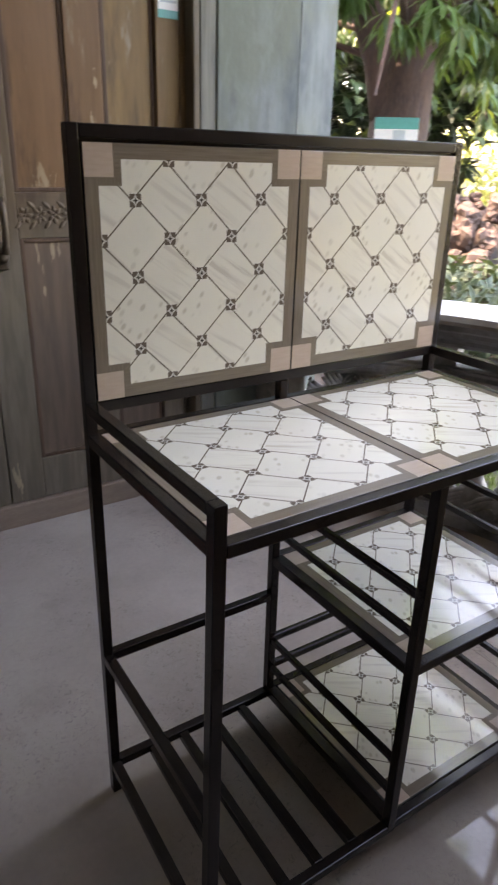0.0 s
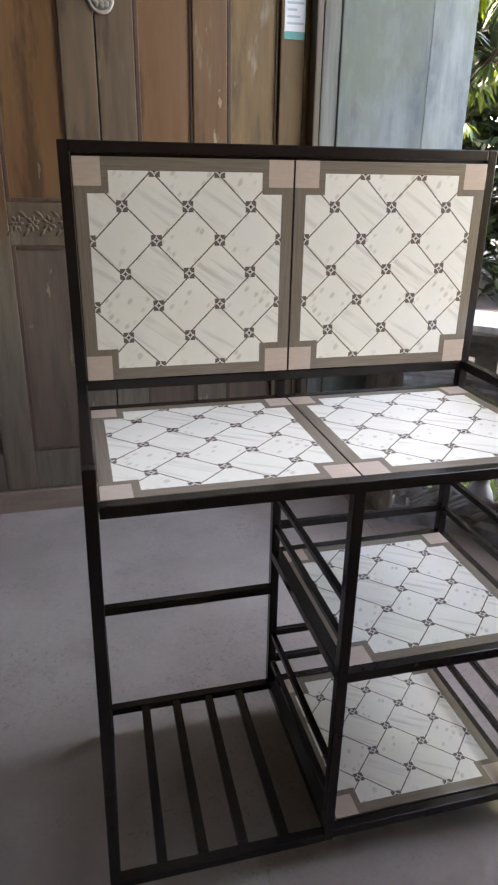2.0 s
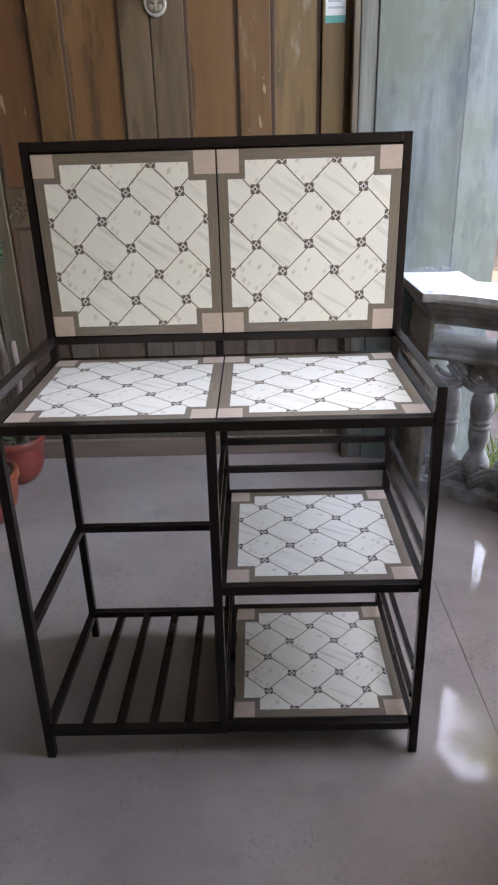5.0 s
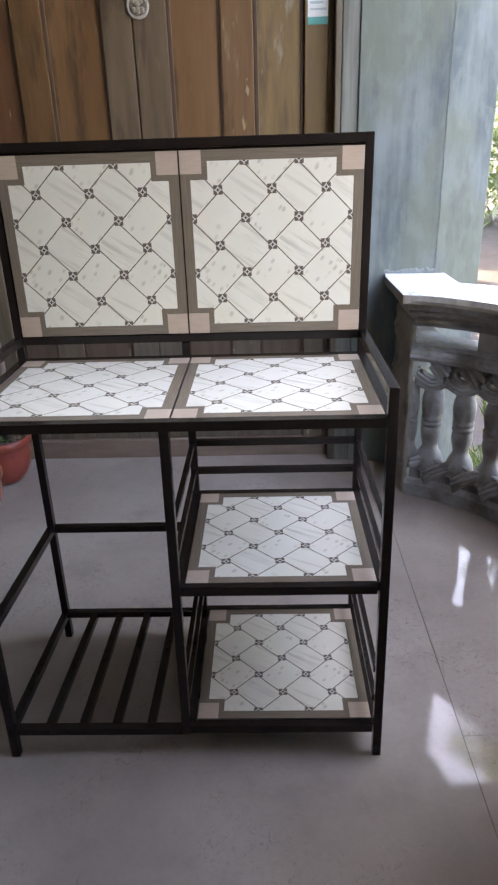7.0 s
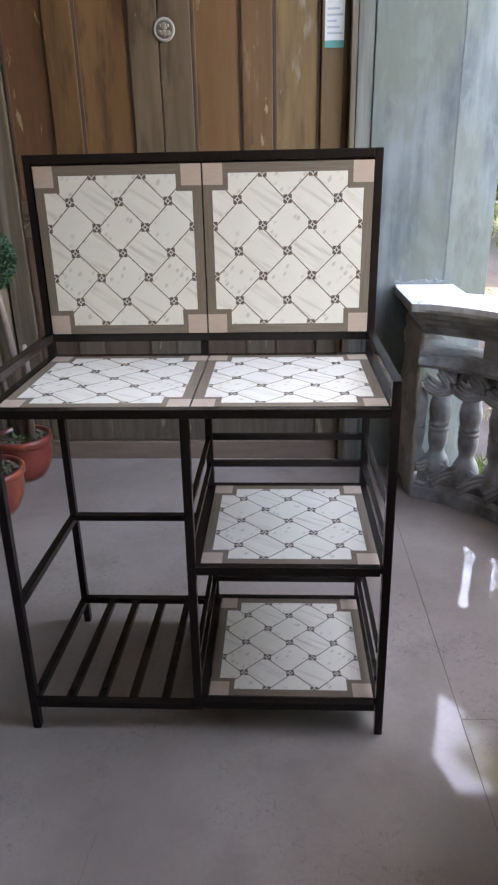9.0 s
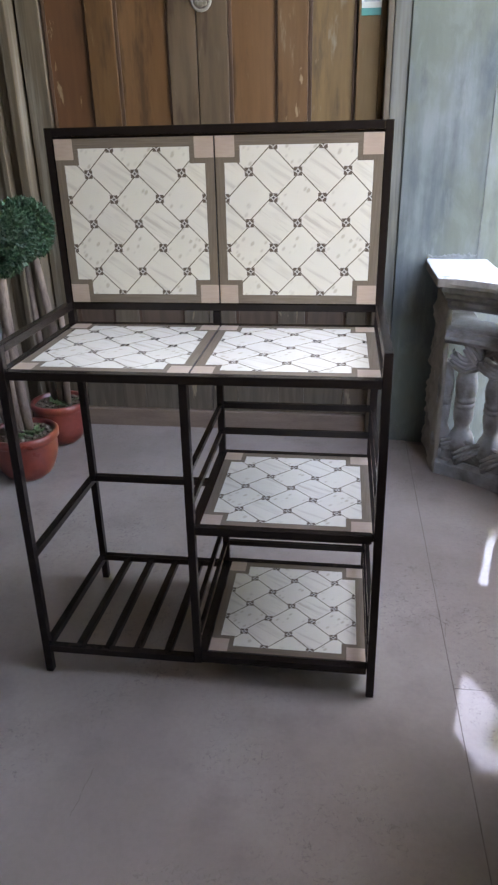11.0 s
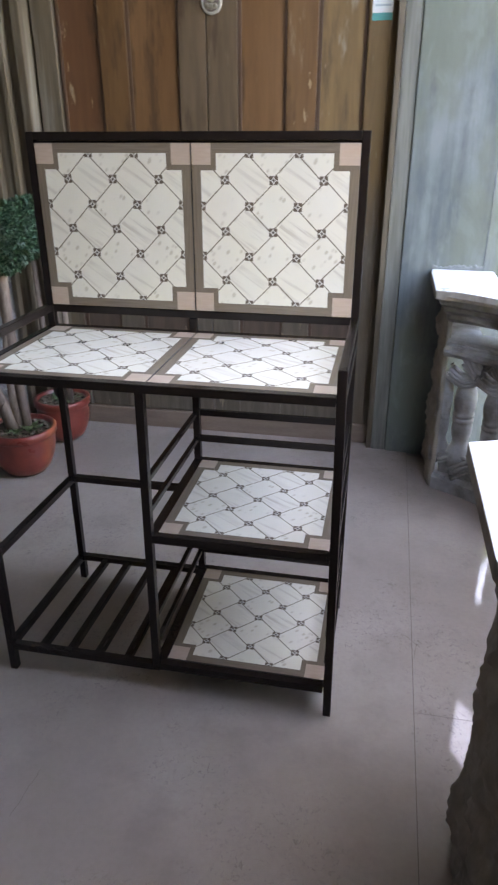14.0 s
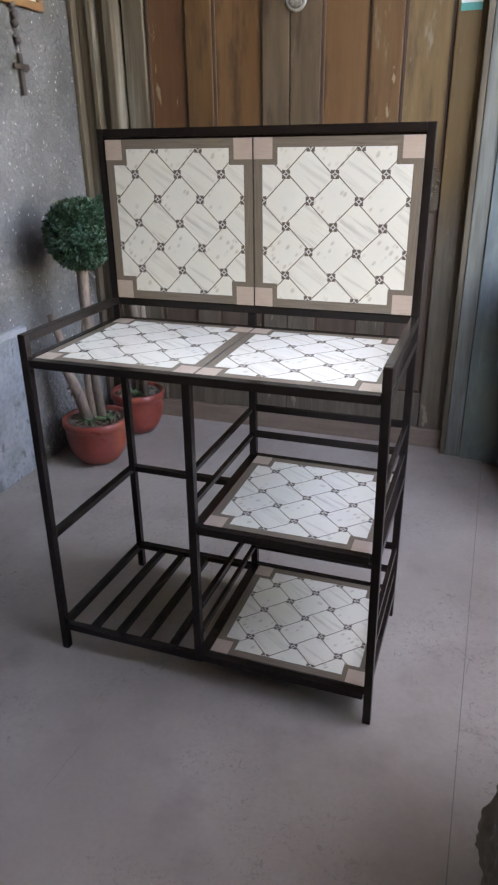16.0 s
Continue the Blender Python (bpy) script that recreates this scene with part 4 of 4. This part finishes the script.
                ang = radians(a - (8.2 - 0.30 * ridge) * f)
                dip = (1 - abs(f) ** 1.7) * (z1 - z0) - 0.0160 * ridge * (1.25 - 0.35 * (1 - abs(f)))
                zz = z1 - dip if not up else z0 + dip
                r = 0.866 + 0.014 * f - (0.003 if 0 < ridge < ridges - 1 else 0.0)
                if abs(ang) < radians(63.2):
                    pts.append((BAY[0] + r * math.cos(ang), BAY[1] + r * math.sin(ang), zz))
            pipe(pts, 0.0104, 8, bm)
        part("plaited_arc", bm, STONE, balustrade, smooth=True)


woven(0.460, 0.552, False, 4)
woven(0.112, 0.176, True, 3)
# solid web behind the lower band, with a small opening under each baluster
for a in BAL_A[:-1]:
    lo, hi = max(a - 6.6, -63.0), min(a - 1.2, 63.0)
    if lo < hi:
        part("web", sweep([(0.868, 0.079), (0.868, 0.128), (0.874, 0.136), (0.902, 0.136), (0.904, 0.079)], BAY, lo, hi, 4), STONE, balustrade)
# end piers
for s, x0 in ((1, 0.65), (-1, 0.638)):
    def py(y):
        return BAY[1] + s * (y - BAY[1])
    edge = [(x0, py(0.750)), (x0, py(1.113)), (0.66, py(1.190)), (0.893, py(1.235)), (0.893, py(0.935)), (0.80, py(0.955)), (0.735, py(0.717))]
    pier = thing("balustrade_pier", "carved grey-brown cement end pier of the balustrade", "pier", group="balustrade piers")

    def inset(d):
        return [(x + d * (1 if x < 0.75 else 0), y + d * 0.9 * s * (1 if abs(y - BAY[1]) < 0.70 else 0)) for x, y in edge]
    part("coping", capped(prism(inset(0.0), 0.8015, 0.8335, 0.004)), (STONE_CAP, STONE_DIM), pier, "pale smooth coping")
    for d, z0, z1 in ((0.020, 0.780, 0.801), (0.042, 0.752, 0.7795), (0.062, 0.722, 0.7515)):
        part("pier_moulding", prism(inset(d), z0, z1, 0.004), STONE, pier)
    xe = x0 + 0.070
    part("frieze_rail", prism([(xe + 0.004, py(0.905)), (xe + 0.004, py(1.20)), (0.86, py(1.225)), (0.86, py(0.93)), (0.79, py(0.862))], 0.576, 0.626, 0.005), STONE, pier)
    part("end_slab", prism([(xe, py(0.872)), (xe, py(1.18)), (xe + 0.012, py(1.19)), (xe + 0.012, py(0.868))], 0.0, 0.7215, 0.004), STONE_DIM, pier, "rough brown-grey end slab")
    part("foot", prism([(xe + 0.0125, py(0.858)), (xe + 0.0125, py(1.19)), (0.86, py(1.20)), (0.86, py(0.93)), (0.77, py(0.835))], 0.0, 0.0795, 0.004), STONE, pier)
    bm = bmesh.new()
    grid = []
    for iz in range(73):
        z = 0.004 + 0.712 * iz / 72
        row = []
        for iy in range(31):
            f = iy / 30
            p = Vector((f * 2.6, z * 9.5, 3.0 * s))
            swell = noise.noise(p) * 0.6 + 0.5 * abs(noise.noise(p * 1.9 + Vector((4, 0, 0)))) + 0.30 * abs(noise.noise(p * 3.7 + Vector((0, 7, 0)))) + 0.20 * noise.noise(p * 7)
            rim = min(1.0, 5 * f, 5 * (1 - f)) * min(1.0, 12 * (z / 0.72), 14 * (1 - z / 0.722))
            out = max(0.0, 0.010 + 0.042 * swell) * (0.25 + 0.75 * rim)
            row.append(bm.verts.new((xe + 0.001 - out, py(0.868 + 0.315 * f), z)))
        grid.append(row)
    for p, q in zip(grid, grid[1:]):
        for k in range(30):
            bm.faces.new((p[k], p[k + 1], q[k + 1], q[k]))
    bmesh.ops.recalc_face_normals(bm, faces=bm.faces)
    edge_loop = [e for e in bm.edges if e.is_boundary]
    r = bmesh.ops.extrude_edge_only(bm, edges=edge_loop)
    for v in (g for g in r["geom"] if isinstance(g, bmesh.types.BMVert)):
        v.co.x = xe + 0.010
    part("carved_relief", bm, STONE_DIM, pier, "worn carved relief on the end", smooth=True)

# ---- potted topiary trees ----


def topiary(x, y, seed, ball, rim, stems):
    rng = random.Random(seed)
    tree = thing("potted_topiary", "ball topiary with bare stems in a red terracotta pot", "potted plant", (x, y, FLOOR_Z), "topiary trees")
    pot = part("pot", lathe([(rim * 0.48, 0.0000), (rim * 0.54, 0.0036), (rim * 0.69, 0.0196), (rim * 0.83, 0.0481), (rim * 0.93, 0.0854), (rim * 0.98, 0.1264), (rim * 0.985, 0.1646), (rim * 1.01, 0.1709), (rim * 1.06, 0.1780), (rim * 1.06, 0.2011), (rim * 1.02, 0.2065),
                             (rim * 0.95, 0.2065), (rim * 0.92, 0.2003), (rim * 0.90, 0.1825), (rim * 0.4, 0.1780)], (0, 0, 0), 36), TERRACOTTA, tree, smooth=True)
    bm = bmesh.new()
    bmesh.ops.create_circle(bm, cap_ends=True, segments=24, radius=rim * 0.905)
    bmesh.ops.subdivide_edges(bm, edges=list(bm.edges), cuts=1)
    for v in bm.verts:
        v.co.z = 0.184 + 0.01 * rng.random()
    part("soil", bm, SOIL, tree)
    bm = bmesh.new()
    for i in range(90):
        a, q = rng.uniform(0, 6.28), rim * 0.82 * math.sqrt(rng.random())
        size = rng.uniform(0.005, 0.013)
        bmesh.ops.create_icosphere(bm, subdivisions=1, radius=size, matrix=Matrix.Translation((q * math.cos(a), q * math.sin(a), 0.190 + size * 0.3)) @ Matrix.Diagonal((rng.uniform(0.7, 1.4), rng.uniform(0.7, 1.4), 0.7, 1)))
    tagged(part("soil_clods", bm, SOIL, tree, "coarse clods and chips on the soil"), kind="stuff")
    for pts, r0, r1 in stems:
        n = len(pts)
        part("stem", pipe(pts, [r0 + (r1 - r0) * i / (n - 1) for i in range(n)], 10), BARK, tree, smooth=True)
    spots = []
    for i in range(48):
        if i % 6 == 0:
            a0, r = rng.uniform(-2.4, 0.6), rim * rng.uniform(0.25, 0.6)
            root = Vector((r * math.cos(a0), r * math.sin(a0), 0.190))
        a = rng.uniform(0, 6.28)
        d = Vector((math.cos(a), math.sin(a), rng.uniform(0.3, 1.0))).normalized()
        spots.append((root.copy(), d, Vector((0, 0, 1)), rng.uniform(0.03, 0.06), rng.uniform(0.014, 0.024)))
    leaves("sprouts", spots, tree, SPROUT, "small green sprouts in the soil", "stuff")
    c, r = Vector(ball[:3]), ball[3]
    bm = bmesh.new()
    bmesh.ops.create_icosphere(bm, subdivisions=3, radius=r * 0.86, matrix=Matrix.Translation(c))
    crown = part("crown", bm, TOPIARY, tree, "dense dark green leaf ball", smooth=True)
    spots = []
    for i in range(5200):
        d = rand_dir(rng)
        lump = 1 + 0.05 * noise.noise(d * 3.1 + Vector((seed, 0, 0)))
        base = c + d * r * lump * rng.uniform(0.83, 0.965)
        way = (d + 0.9 * rand_dir(rng)).normalized()
        spots.append((base, way, rand_dir(rng), rng.uniform(0.013, 0.024), rng.uniform(0.008, 0.013)))
    leaves("leaf_clump", spots, crown, TOPIARY)
    return tree


topiary(-0.977, 0.690, 3, (0.022, 0.000, 0.965, 0.134), 0.136,
        [([(0.026, 0.012, 0.178), (0.020, 0.004, 0.35), (0.014, 0.0, 0.55), (0.012, 0.0, 0.72), (0.016, 0.0, 0.90)], 0.020, 0.024),
         ([(-0.006, -0.008, 0.178), (-0.010, -0.012, 0.36), (-0.006, -0.012, 0.52), (0.008, -0.006, 0.64)], 0.018, 0.015),
         ([(-0.020, -0.012, 0.178), (-0.050, -0.034, 0.32), (-0.078, -0.052, 0.42), (-0.088, -0.058, 0.56), (-0.112, -0.072, 0.66)], 0.030, 0.014),
         ([(-0.046, -0.032, 0.31), (-0.062, -0.038, 0.325), (-0.070, -0.046, 0.35)], 0.034, 0.024)])
topiary(-0.965, 1.050, 8, (-0.050, 0.0, 0.962, 0.126), 0.122,
        [([(0.02, -0.01, 0.178), (0.02, 0.0, 0.55), (-0.02, 0.0, 0.90)], 0.019, 0.015), ([(-0.02, 0.01, 0.178), (-0.05, 0.0, 0.5), (-0.06, 0.01, 0.90)], 0.015, 0.012),
         ([(0.055, -0.03, 0.178), (0.062, -0.03, 0.34), (0.080, -0.03, 0.50), (0.078, -0.03, 0.62)], 0.016, 0.012)])

# ---- picture frame and beads on the west wall ----
pic = thing("picture_frame", "brown wooden picture frame hung on the pebble-dashed wall", "picture frame")
FX = LEFT_X + 0.001
for lo, hi in (((FX, 0.60, 1.760), (FX + 0.022, 0.962, 1.788)), ((FX, 0.60, 2.20), (FX + 0.022, 0.962, 2.228)), ((FX, 0.60, 1.7885), (FX + 0.022, 0.628, 2.1995)), ((FX, 0.934, 1.7885), (FX + 0.022, 0.962, 2.1995))):
    part("moulding", box(lo, hi, 0.004, 2), surface("frame_wood", (0.16, 0.075, 0.03), (0.26, 0.13, 0.055), big=6, fine=30, rough=(0.35, 0.5)), pic)
part("mount", box((FX, 0.6285, 1.7885), (FX + 0.008, 0.9335, 2.1995)), PAPER, pic)
rosary = thing("rosary", "dark wooden beads with a plain cross on the wall", "rosary")
ROS = surface("dark_bead_wood", (0.03, 0.022, 0.018), (0.07, 0.05, 0.04), big=20, rough=(0.4, 0.6))
by = 0.766
for i, (dy, z) in enumerate(((0.006, 1.758), (0.014, 1.730), (0.013, 1.703), (0.016, 1.648))):
    bm = bmesh.new()
    bmesh.ops.create_uvsphere(bm, u_segments=14, v_segments=10, radius=0.0135, matrix=Matrix.Translation((LEFT_X + 0.016, by + dy, z)))
    part("bead", bm, ROS, rosary, smooth=True)
part("cord", pipe([(LEFT_X + 0.014, by - 0.002, 1.80), (LEFT_X + 0.016, by + 0.012, 1.71), (LEFT_X + 0.016, by + 0.022, 1.61)], 0.0018, 6), ROS, rosary)
part("cross_upright", box((LEFT_X + 0.008, by + 0.007, 1.466), (LEFT_X + 0.020, by + 0.026, 1.607), 0.003, 2), ROS, rosary)
part("cross_arm", box((LEFT_X + 0.0085, by - 0.027, 1.553), (LEFT_X + 0.0205, by + 0.060, 1.573), 0.003, 2), ROS, rosary)

# ---- garden ----


def mango_tree(x, y, seed):
    rng = random.Random(seed)
    z0 = ground_z(x, y) - 0.05
    tree = thing("mango_tree", "mango tree with thick brown trunk and hanging long leaves", "tree", (x, y, z0))
    trunk = [(0, 0, 0), (0.02, -0.02, 0.7), (-0.02, 0.02, 1.4), (0.02, 0.02, 1.9), (0.06, -0.04, 2.5), (0.10, -0.06, 3.2), (0.12, -0.05, 3.9), (0.10, 0.0, 5.2)]
    part("trunk", pipe(trunk, [0.28, 0.235, 0.215, 0.205, 0.13, 0.10, 0.08, 0.03], 18), BARK_DARK, tree, smooth=True)
    part("trunk_fork", pipe([(-0.01, 0.04, 1.85), (-0.10, 0.12, 2.3), (-0.30, 0.28, 2.9), (-0.50, 0.42, 3.5)], [0.15, 0.12, 0.09, 0.05], 14), BARK_DARK, tree, smooth=True)
    spots, high = [], []
    for i in range(74):
        h = rng.uniform(2.2, 3.3) if i < 26 else rng.uniform(3.2, 5.2)
        a = rng.uniform(0, 6.28)
        ln = rng.uniform(0.5, 1.9)
        p0 = Vector((0.04, 0.0, h))
        p1 = p0 + Vector((math.cos(a), math.sin(a), 0.30)) * ln * 0.6
        p2 = p0 + Vector((math.cos(a) * ln, math.sin(a) * ln, -0.22 * ln))
        part("limb", pipe([p0, p1, p2], [0.03, 0.02, 0.008], 6), BARK_DARK, tree)
        for c in range(11 if i < 26 else 6):
            f = rng.uniform(0.3, 1.0)
            tip = (p0.lerp(p1, f * 2) if f < 0.5 else p1.lerp(p2, f * 2 - 1)) + rand_dir(rng) * 0.10 if c else p2
            if tip.z < 2.04 or tip.x < -0.72 or (tip.x < 0.0 and tip.z > 4.4):
                continue
            turn = rng.uniform(0, 6.28)
            n = rng.randint(8, 13)
            for j in range(n):
                b = turn + 6.28 * j / n + rng.uniform(-0.3, 0.3)
                drop = rng.uniform(-1.7, -0.35)
                way = Vector((math.cos(b), math.sin(b), drop)).normalized()
                (spots if i < 26 else high).append((tip + way * 0.02, way, Vector((math.cos(b) * 0.6, math.sin(b) * 0.6, 1)), rng.uniform(0.15, 0.25), rng.uniform(0.036, 0.052)))
    for i in range(28):
        a = radians(rng.uniform(168, 202) if i < 20 else rng.uniform(124, 142))
        ln = rng.uniform(0.75, 1.1) if i < 20 else rng.uniform(1.0, 1.3)
        p0 = Vector((0.05, 0.0, rng.uniform(3.1, 4.1) if i < 20 else rng.uniform(2.75, 3.1)))
        p2 = p0 + Vector((math.cos(a) * ln, math.sin(a) * ln, rng.uniform(-0.1, 0.25)))
        p1 = p0.lerp(p2, 0.5) + Vector((0, 0, 0.12))
        part("limb", pipe([p0, p1, p2], [0.03, 0.02, 0.008], 6), BARK_DARK, tree)
        for c in range(9):
            tip = p1.lerp(p2, rng.random()) + rand_dir(rng) * 0.14
            turn, n = rng.uniform(0, 6.28), rng.randint(8, 12)
            for j in range(n):
                b = turn + 6.28 * j / n
                way = Vector((math.cos(b), math.sin(b), rng.uniform(-1.4, -0.2))).normalized()
                high.append((tip + way * 0.02, way, Vector((math.cos(b) * 0.6, math.sin(b) * 0.6, 1)), rng.uniform(0.15, 0.24), rng.uniform(0.036, 0.052)))
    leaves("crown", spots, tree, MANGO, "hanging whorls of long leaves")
    leaves("upper_crown", high, tree, MANGO_SUN, "upper leaves in a yellow-green sunlit tone")
    return tree


mango_tree(2.87, 2.69, 4)
sign = thing("tree_sign", "small white and green sign fixed to the tree trunk", "sign", (2.655, 2.49, 0))
sign.rotation_euler = (0, 0, radians(-44.5))
part("board", box((-0.14, -0.006, 1.33), (0.14, 0.006, 1.5055), 0.003), PAPER, sign)
part("green_band", box((-0.14, -0.0065, 1.506), (0.14, 0.006, 1.575), 0.002), TEAL, sign)
part("picture", box((-0.02, -0.0085, 1.44), (0.06, -0.0062, 1.50), 0.001), GREY_INK, sign)


def foliage_bank(name, label, spots_of, material):
    return leaves(name, spots_of, None, material, label, "stuff")


rng = random.Random(11)


def bank_of(count, a0, a1, d0, d1, high, size):
    out = []
    for i in range(count):
        a = radians(rng.uniform(a0, a1))
        d = d0 + (d1 - d0) * rng.random() ** 0.7
        x, y = d * math.cos(a) + 0.4, d * math.sin(a) - 1.2
        top = high * (0.85 + 0.3 * noise.noise(Vector((a * 4, d * 0.3, 1))))
        z = ground_z(x, y) + top * rng.random() ** 0.85
        way = Vector((rng.uniform(-1, 1), rng.uniform(-1, 1), rng.uniform(-0.8, 0.5))).normalized()
        out.append((Vector((x, y, z)), way, Vector((rng.uniform(-0.5, 0.5), rng.uniform(-0.5, 0.5), 1)), size * rng.uniform(0.6, 1.5), size * rng.uniform(0.25, 0.5)))
    return out


def canopy_of(count, a0, a1, d0, d1, low, high, size):
    """Leaves that hang only above a height, as under tall trees."""
    return [(p + Vector((0, 0, low)), w, n, ln, wd) for p, w, n, ln, wd in bank_of(count, a0, a1, d0, d1, high - low, size)]


tagged(foliage_bank("shrubbery", "dense pale green garden shrubs and low trees", bank_of(12000, 67, 100, 12.0, 16.0, 3.3, 0.22) + canopy_of(3600, 67, 100, 12.5, 16.0, 2.4, 6.5, 0.22), SHRUB), category="shrubs")
tagged(foliage_bank("shaded_shrubs", "shrubs under the trees in a dark shade tone", bank_of(9000, 46, 67, 8.0, 11.5, 5.5, 0.34) + canopy_of(9000, 24, 48, 8.5, 11.0, 2.0, 6.0, 0.40), SHADE), category="shrubs")
# The bank from 200 to 305 degrees is unseen, added to block low skylight.
tagged(foliage_bank("tree_belt", "belt of tall trees in a dark shade tone, with an unseen bank behind the porch", canopy_of(7000, 22, 66, 19.0, 22.0, 3.6, 9.5, 0.9) + bank_of(1500, 66, 104, 19.0, 22.0, 2.6, 0.5) + bank_of(4000, 200, 305, 8.0, 10.0, 3.6, 0.55), SHADE),
       category="trees")
tagged(foliage_bank("sunlit_hedge", "yellow-green hedge in a sunlit tone beyond the shade", bank_of(6000, 22, 52, 15.0, 17.0, 2.6, 0.26), SUNLIT), category="hedge")
# Thicket out of view, sized to hold back skylight from the south-east.
tagged(foliage_bank("unseen_thicket", "tall unseen thicket in a sunlit tone, holds back skylight", bank_of(6000, -80, -20, 5.0, 7.5, 4.4, 0.34), THICKET), category="trees")
tagged(foliage_bank("low_plants", "low grey-green plants beside the rocks", bank_of(2600, 28, 52, 4.4, 6.2, 0.85, 0.16), WEED), category="plants")
# Leaves above the visible height, added to keep sun off the yard.
tagged(foliage_bank("shade_canopy", "added unseen leaf canopy that shades the yard", canopy_of(5200, 60, 102, 11.0, 15.0, 4.6, 6.0, 0.55), MANGO), category="trees")
GRASS = leaf_mat("grass_blade", (0.035, 0.075, 0.018), (0.10, 0.16, 0.05), 0.5, 0.25)
blades = []
while len(blades) < 9000:
    a, d = radians(rng.uniform(-40, 66)), rng.uniform(1.15, 3.4)
    x, y = BAY[0] + d * math.cos(a), BAY[1] + d * math.sin(a)
    if noise.noise(Vector((x * 1.6, y * 1.6, 4))) < -0.05:
        continue
    way = Vector((rng.uniform(-0.6, 0.6), rng.uniform(-0.6, 0.6), 1)).normalized()
    blades.append((Vector((x, y, ground_z(x, y) - 0.01)), way, rand_dir(rng), rng.uniform(0.06, 0.16), rng.uniform(0.006, 0.012)))
tagged(leaves("grass", blades, None, GRASS, "short patchy green grass outside the bay", "stuff"), category="grass")
litter = []
for i in range(900):
    a, d = rng.uniform(-1.2, 1.9), 1.6 + 6 * rng.random()
    x, y = d * math.cos(a) + 0.4, d * math.sin(a)
    if x < 1.45 and y < 1.9:
        continue
    litter.append((Vector((x, y, ground_z(x, y) + 0.012)), Vector((rng.uniform(-1, 1), rng.uniform(-1, 1), 0.1)).normalized(), Vector((0, 0, 1)), rng.uniform(0.05, 0.14), rng.uniform(0.025, 0.05)))
tagged(leaves("leaf_litter", litter, None, leaf_mat("dry_leaf", (0.08, 0.05, 0.025), (0.20, 0.15, 0.10), 0.7, 0.1), "dry fallen leaves on the ground", "stuff"), category="leaves")
rng = random.Random(21)
for i in range(220):
    a = radians(rng.uniform(26, 50))
    d = rng.uniform(6.7, 8.7)
    x, y = d * math.cos(a) + 0.4, d * math.sin(a) - 1.2
    r = rng.uniform(0.06, 0.17)
    bm = bmesh.new()
    bmesh.ops.create_icosphere(bm, subdivisions=3, radius=r)
    off = Vector((i * 3.7, 0, 0))
    for v in bm.verts:
        v.co *= 1 + 0.7 * noise.noise(v.co / r * 1.1 + off) + 0.35 * noise.noise(v.co / r * 3 + off)
        v.co.z *= 0.75
    ob = solid("rock", bm, ROCK, "rough reddish garden rock in a pile", "rock", "", False, "rock pile")
    heap = 1.15 * max(0.0, 1 - ((d - 7.8) / 1.1) ** 2)
    ob.location = (x, y, ground_z(x, y) + r * 0.35 + heap * (1 - 0.5 * rng.random() ** 2))
    ob.rotation_euler = (rng.random(), rng.random(), rng.random() * 6)
bm = sweep([(6.9, -0.5), (7.1, -0.05), (7.45, 0.50), (7.8, 0.72), (8.2, 0.50), (8.6, -0.05), (8.8, -0.5)], (0.4, -1.2), 24, 52, 40)
for v in bm.verts:
    v.co += Vector((0, 0, 0.12 * noise.noise(v.co * 2.2)))
solid("mound", bm, EARTH, "earth mound under the pile of rocks", "ground", "structure", True)

# ---- floor tiles ----
rng = random.Random(2)
tb = box((0.00002, 0.00002, -0.004), (0.59998, 0.59998, 0.0))
TS = 0.6
FT = mesh_from("floor_tile", tb, FLOOR_TILE)
for i in range(-4, 3):
    for j in range(-6, 4):
        x, y = (0.6300 if i < 0 else 0.6320) + TS * i, -0.3645 + TS * j
        x1, y1 = x + TS, y + TS
        if x1 < LEFT_X + 0.02 or y > 1.24 or y < -2.8:
            continue
        inside_bay = i >= 0 and all(math.hypot(px - BAY[0], py_ - BAY[1]) < 1.10 for px, py_ in ((x, y), (x1, y1), (x1, y), (x, y1)))
        clip = i < 0 and (x < LEFT_X or y1 > 1.247)
        if i >= 0 and not inside_bay:
            near = [math.hypot(px - BAY[0], py_ - BAY[1]) < 1.10 for px, py_ in ((x, y), (x1, y1), (x1, y), (x, y1), (x, BAY[1]), (x, (y + y1) / 2))]
            if not any(near):
                continue
            bm = bmesh.new()
            # one joint across the bay has opened, the others stay tight
            g0, g1 = (0.0012 if abs(e + 0.3645) < 0.01 else 0.00003 for e in (y, y1))
            add_box(bm, (x, y + g0, FLOOR_Z - 0.004), (x1, y1 - g1, FLOOR_Z))
            for a in range(-70, 71, 10):
                n = Vector((math.cos(radians(a)), math.sin(radians(a)), 0))
                bmesh.ops.bisect_plane(bm, geom=list(bm.verts) + list(bm.edges) + list(bm.faces), plane_co=Vector((BAY[0], BAY[1], 0)) + n * 1.09, plane_no=n, clear_outer=True)
            bmesh.ops.holes_fill(bm, edges=list(bm.edges))
            ob = new("tile", mesh_from("tile", bm, FLOOR_TILE))
            ob.parent = bpy.data.objects["bay_slab"]
            continue
        if clip:
            ob = new("tile", mesh_from("tile", box((max(x, LEFT_X) + 0.00002, y + 0.00002, FLOOR_Z - 0.004), (x1 - 0.00002, min(y1, 1.60) - 0.00002, FLOOR_Z)), FLOOR_TILE))
        else:
            ob = new("tile", FT)
            ob.location = (x, y, FLOOR_Z)
        ob.parent = bpy.data.objects["floor"]
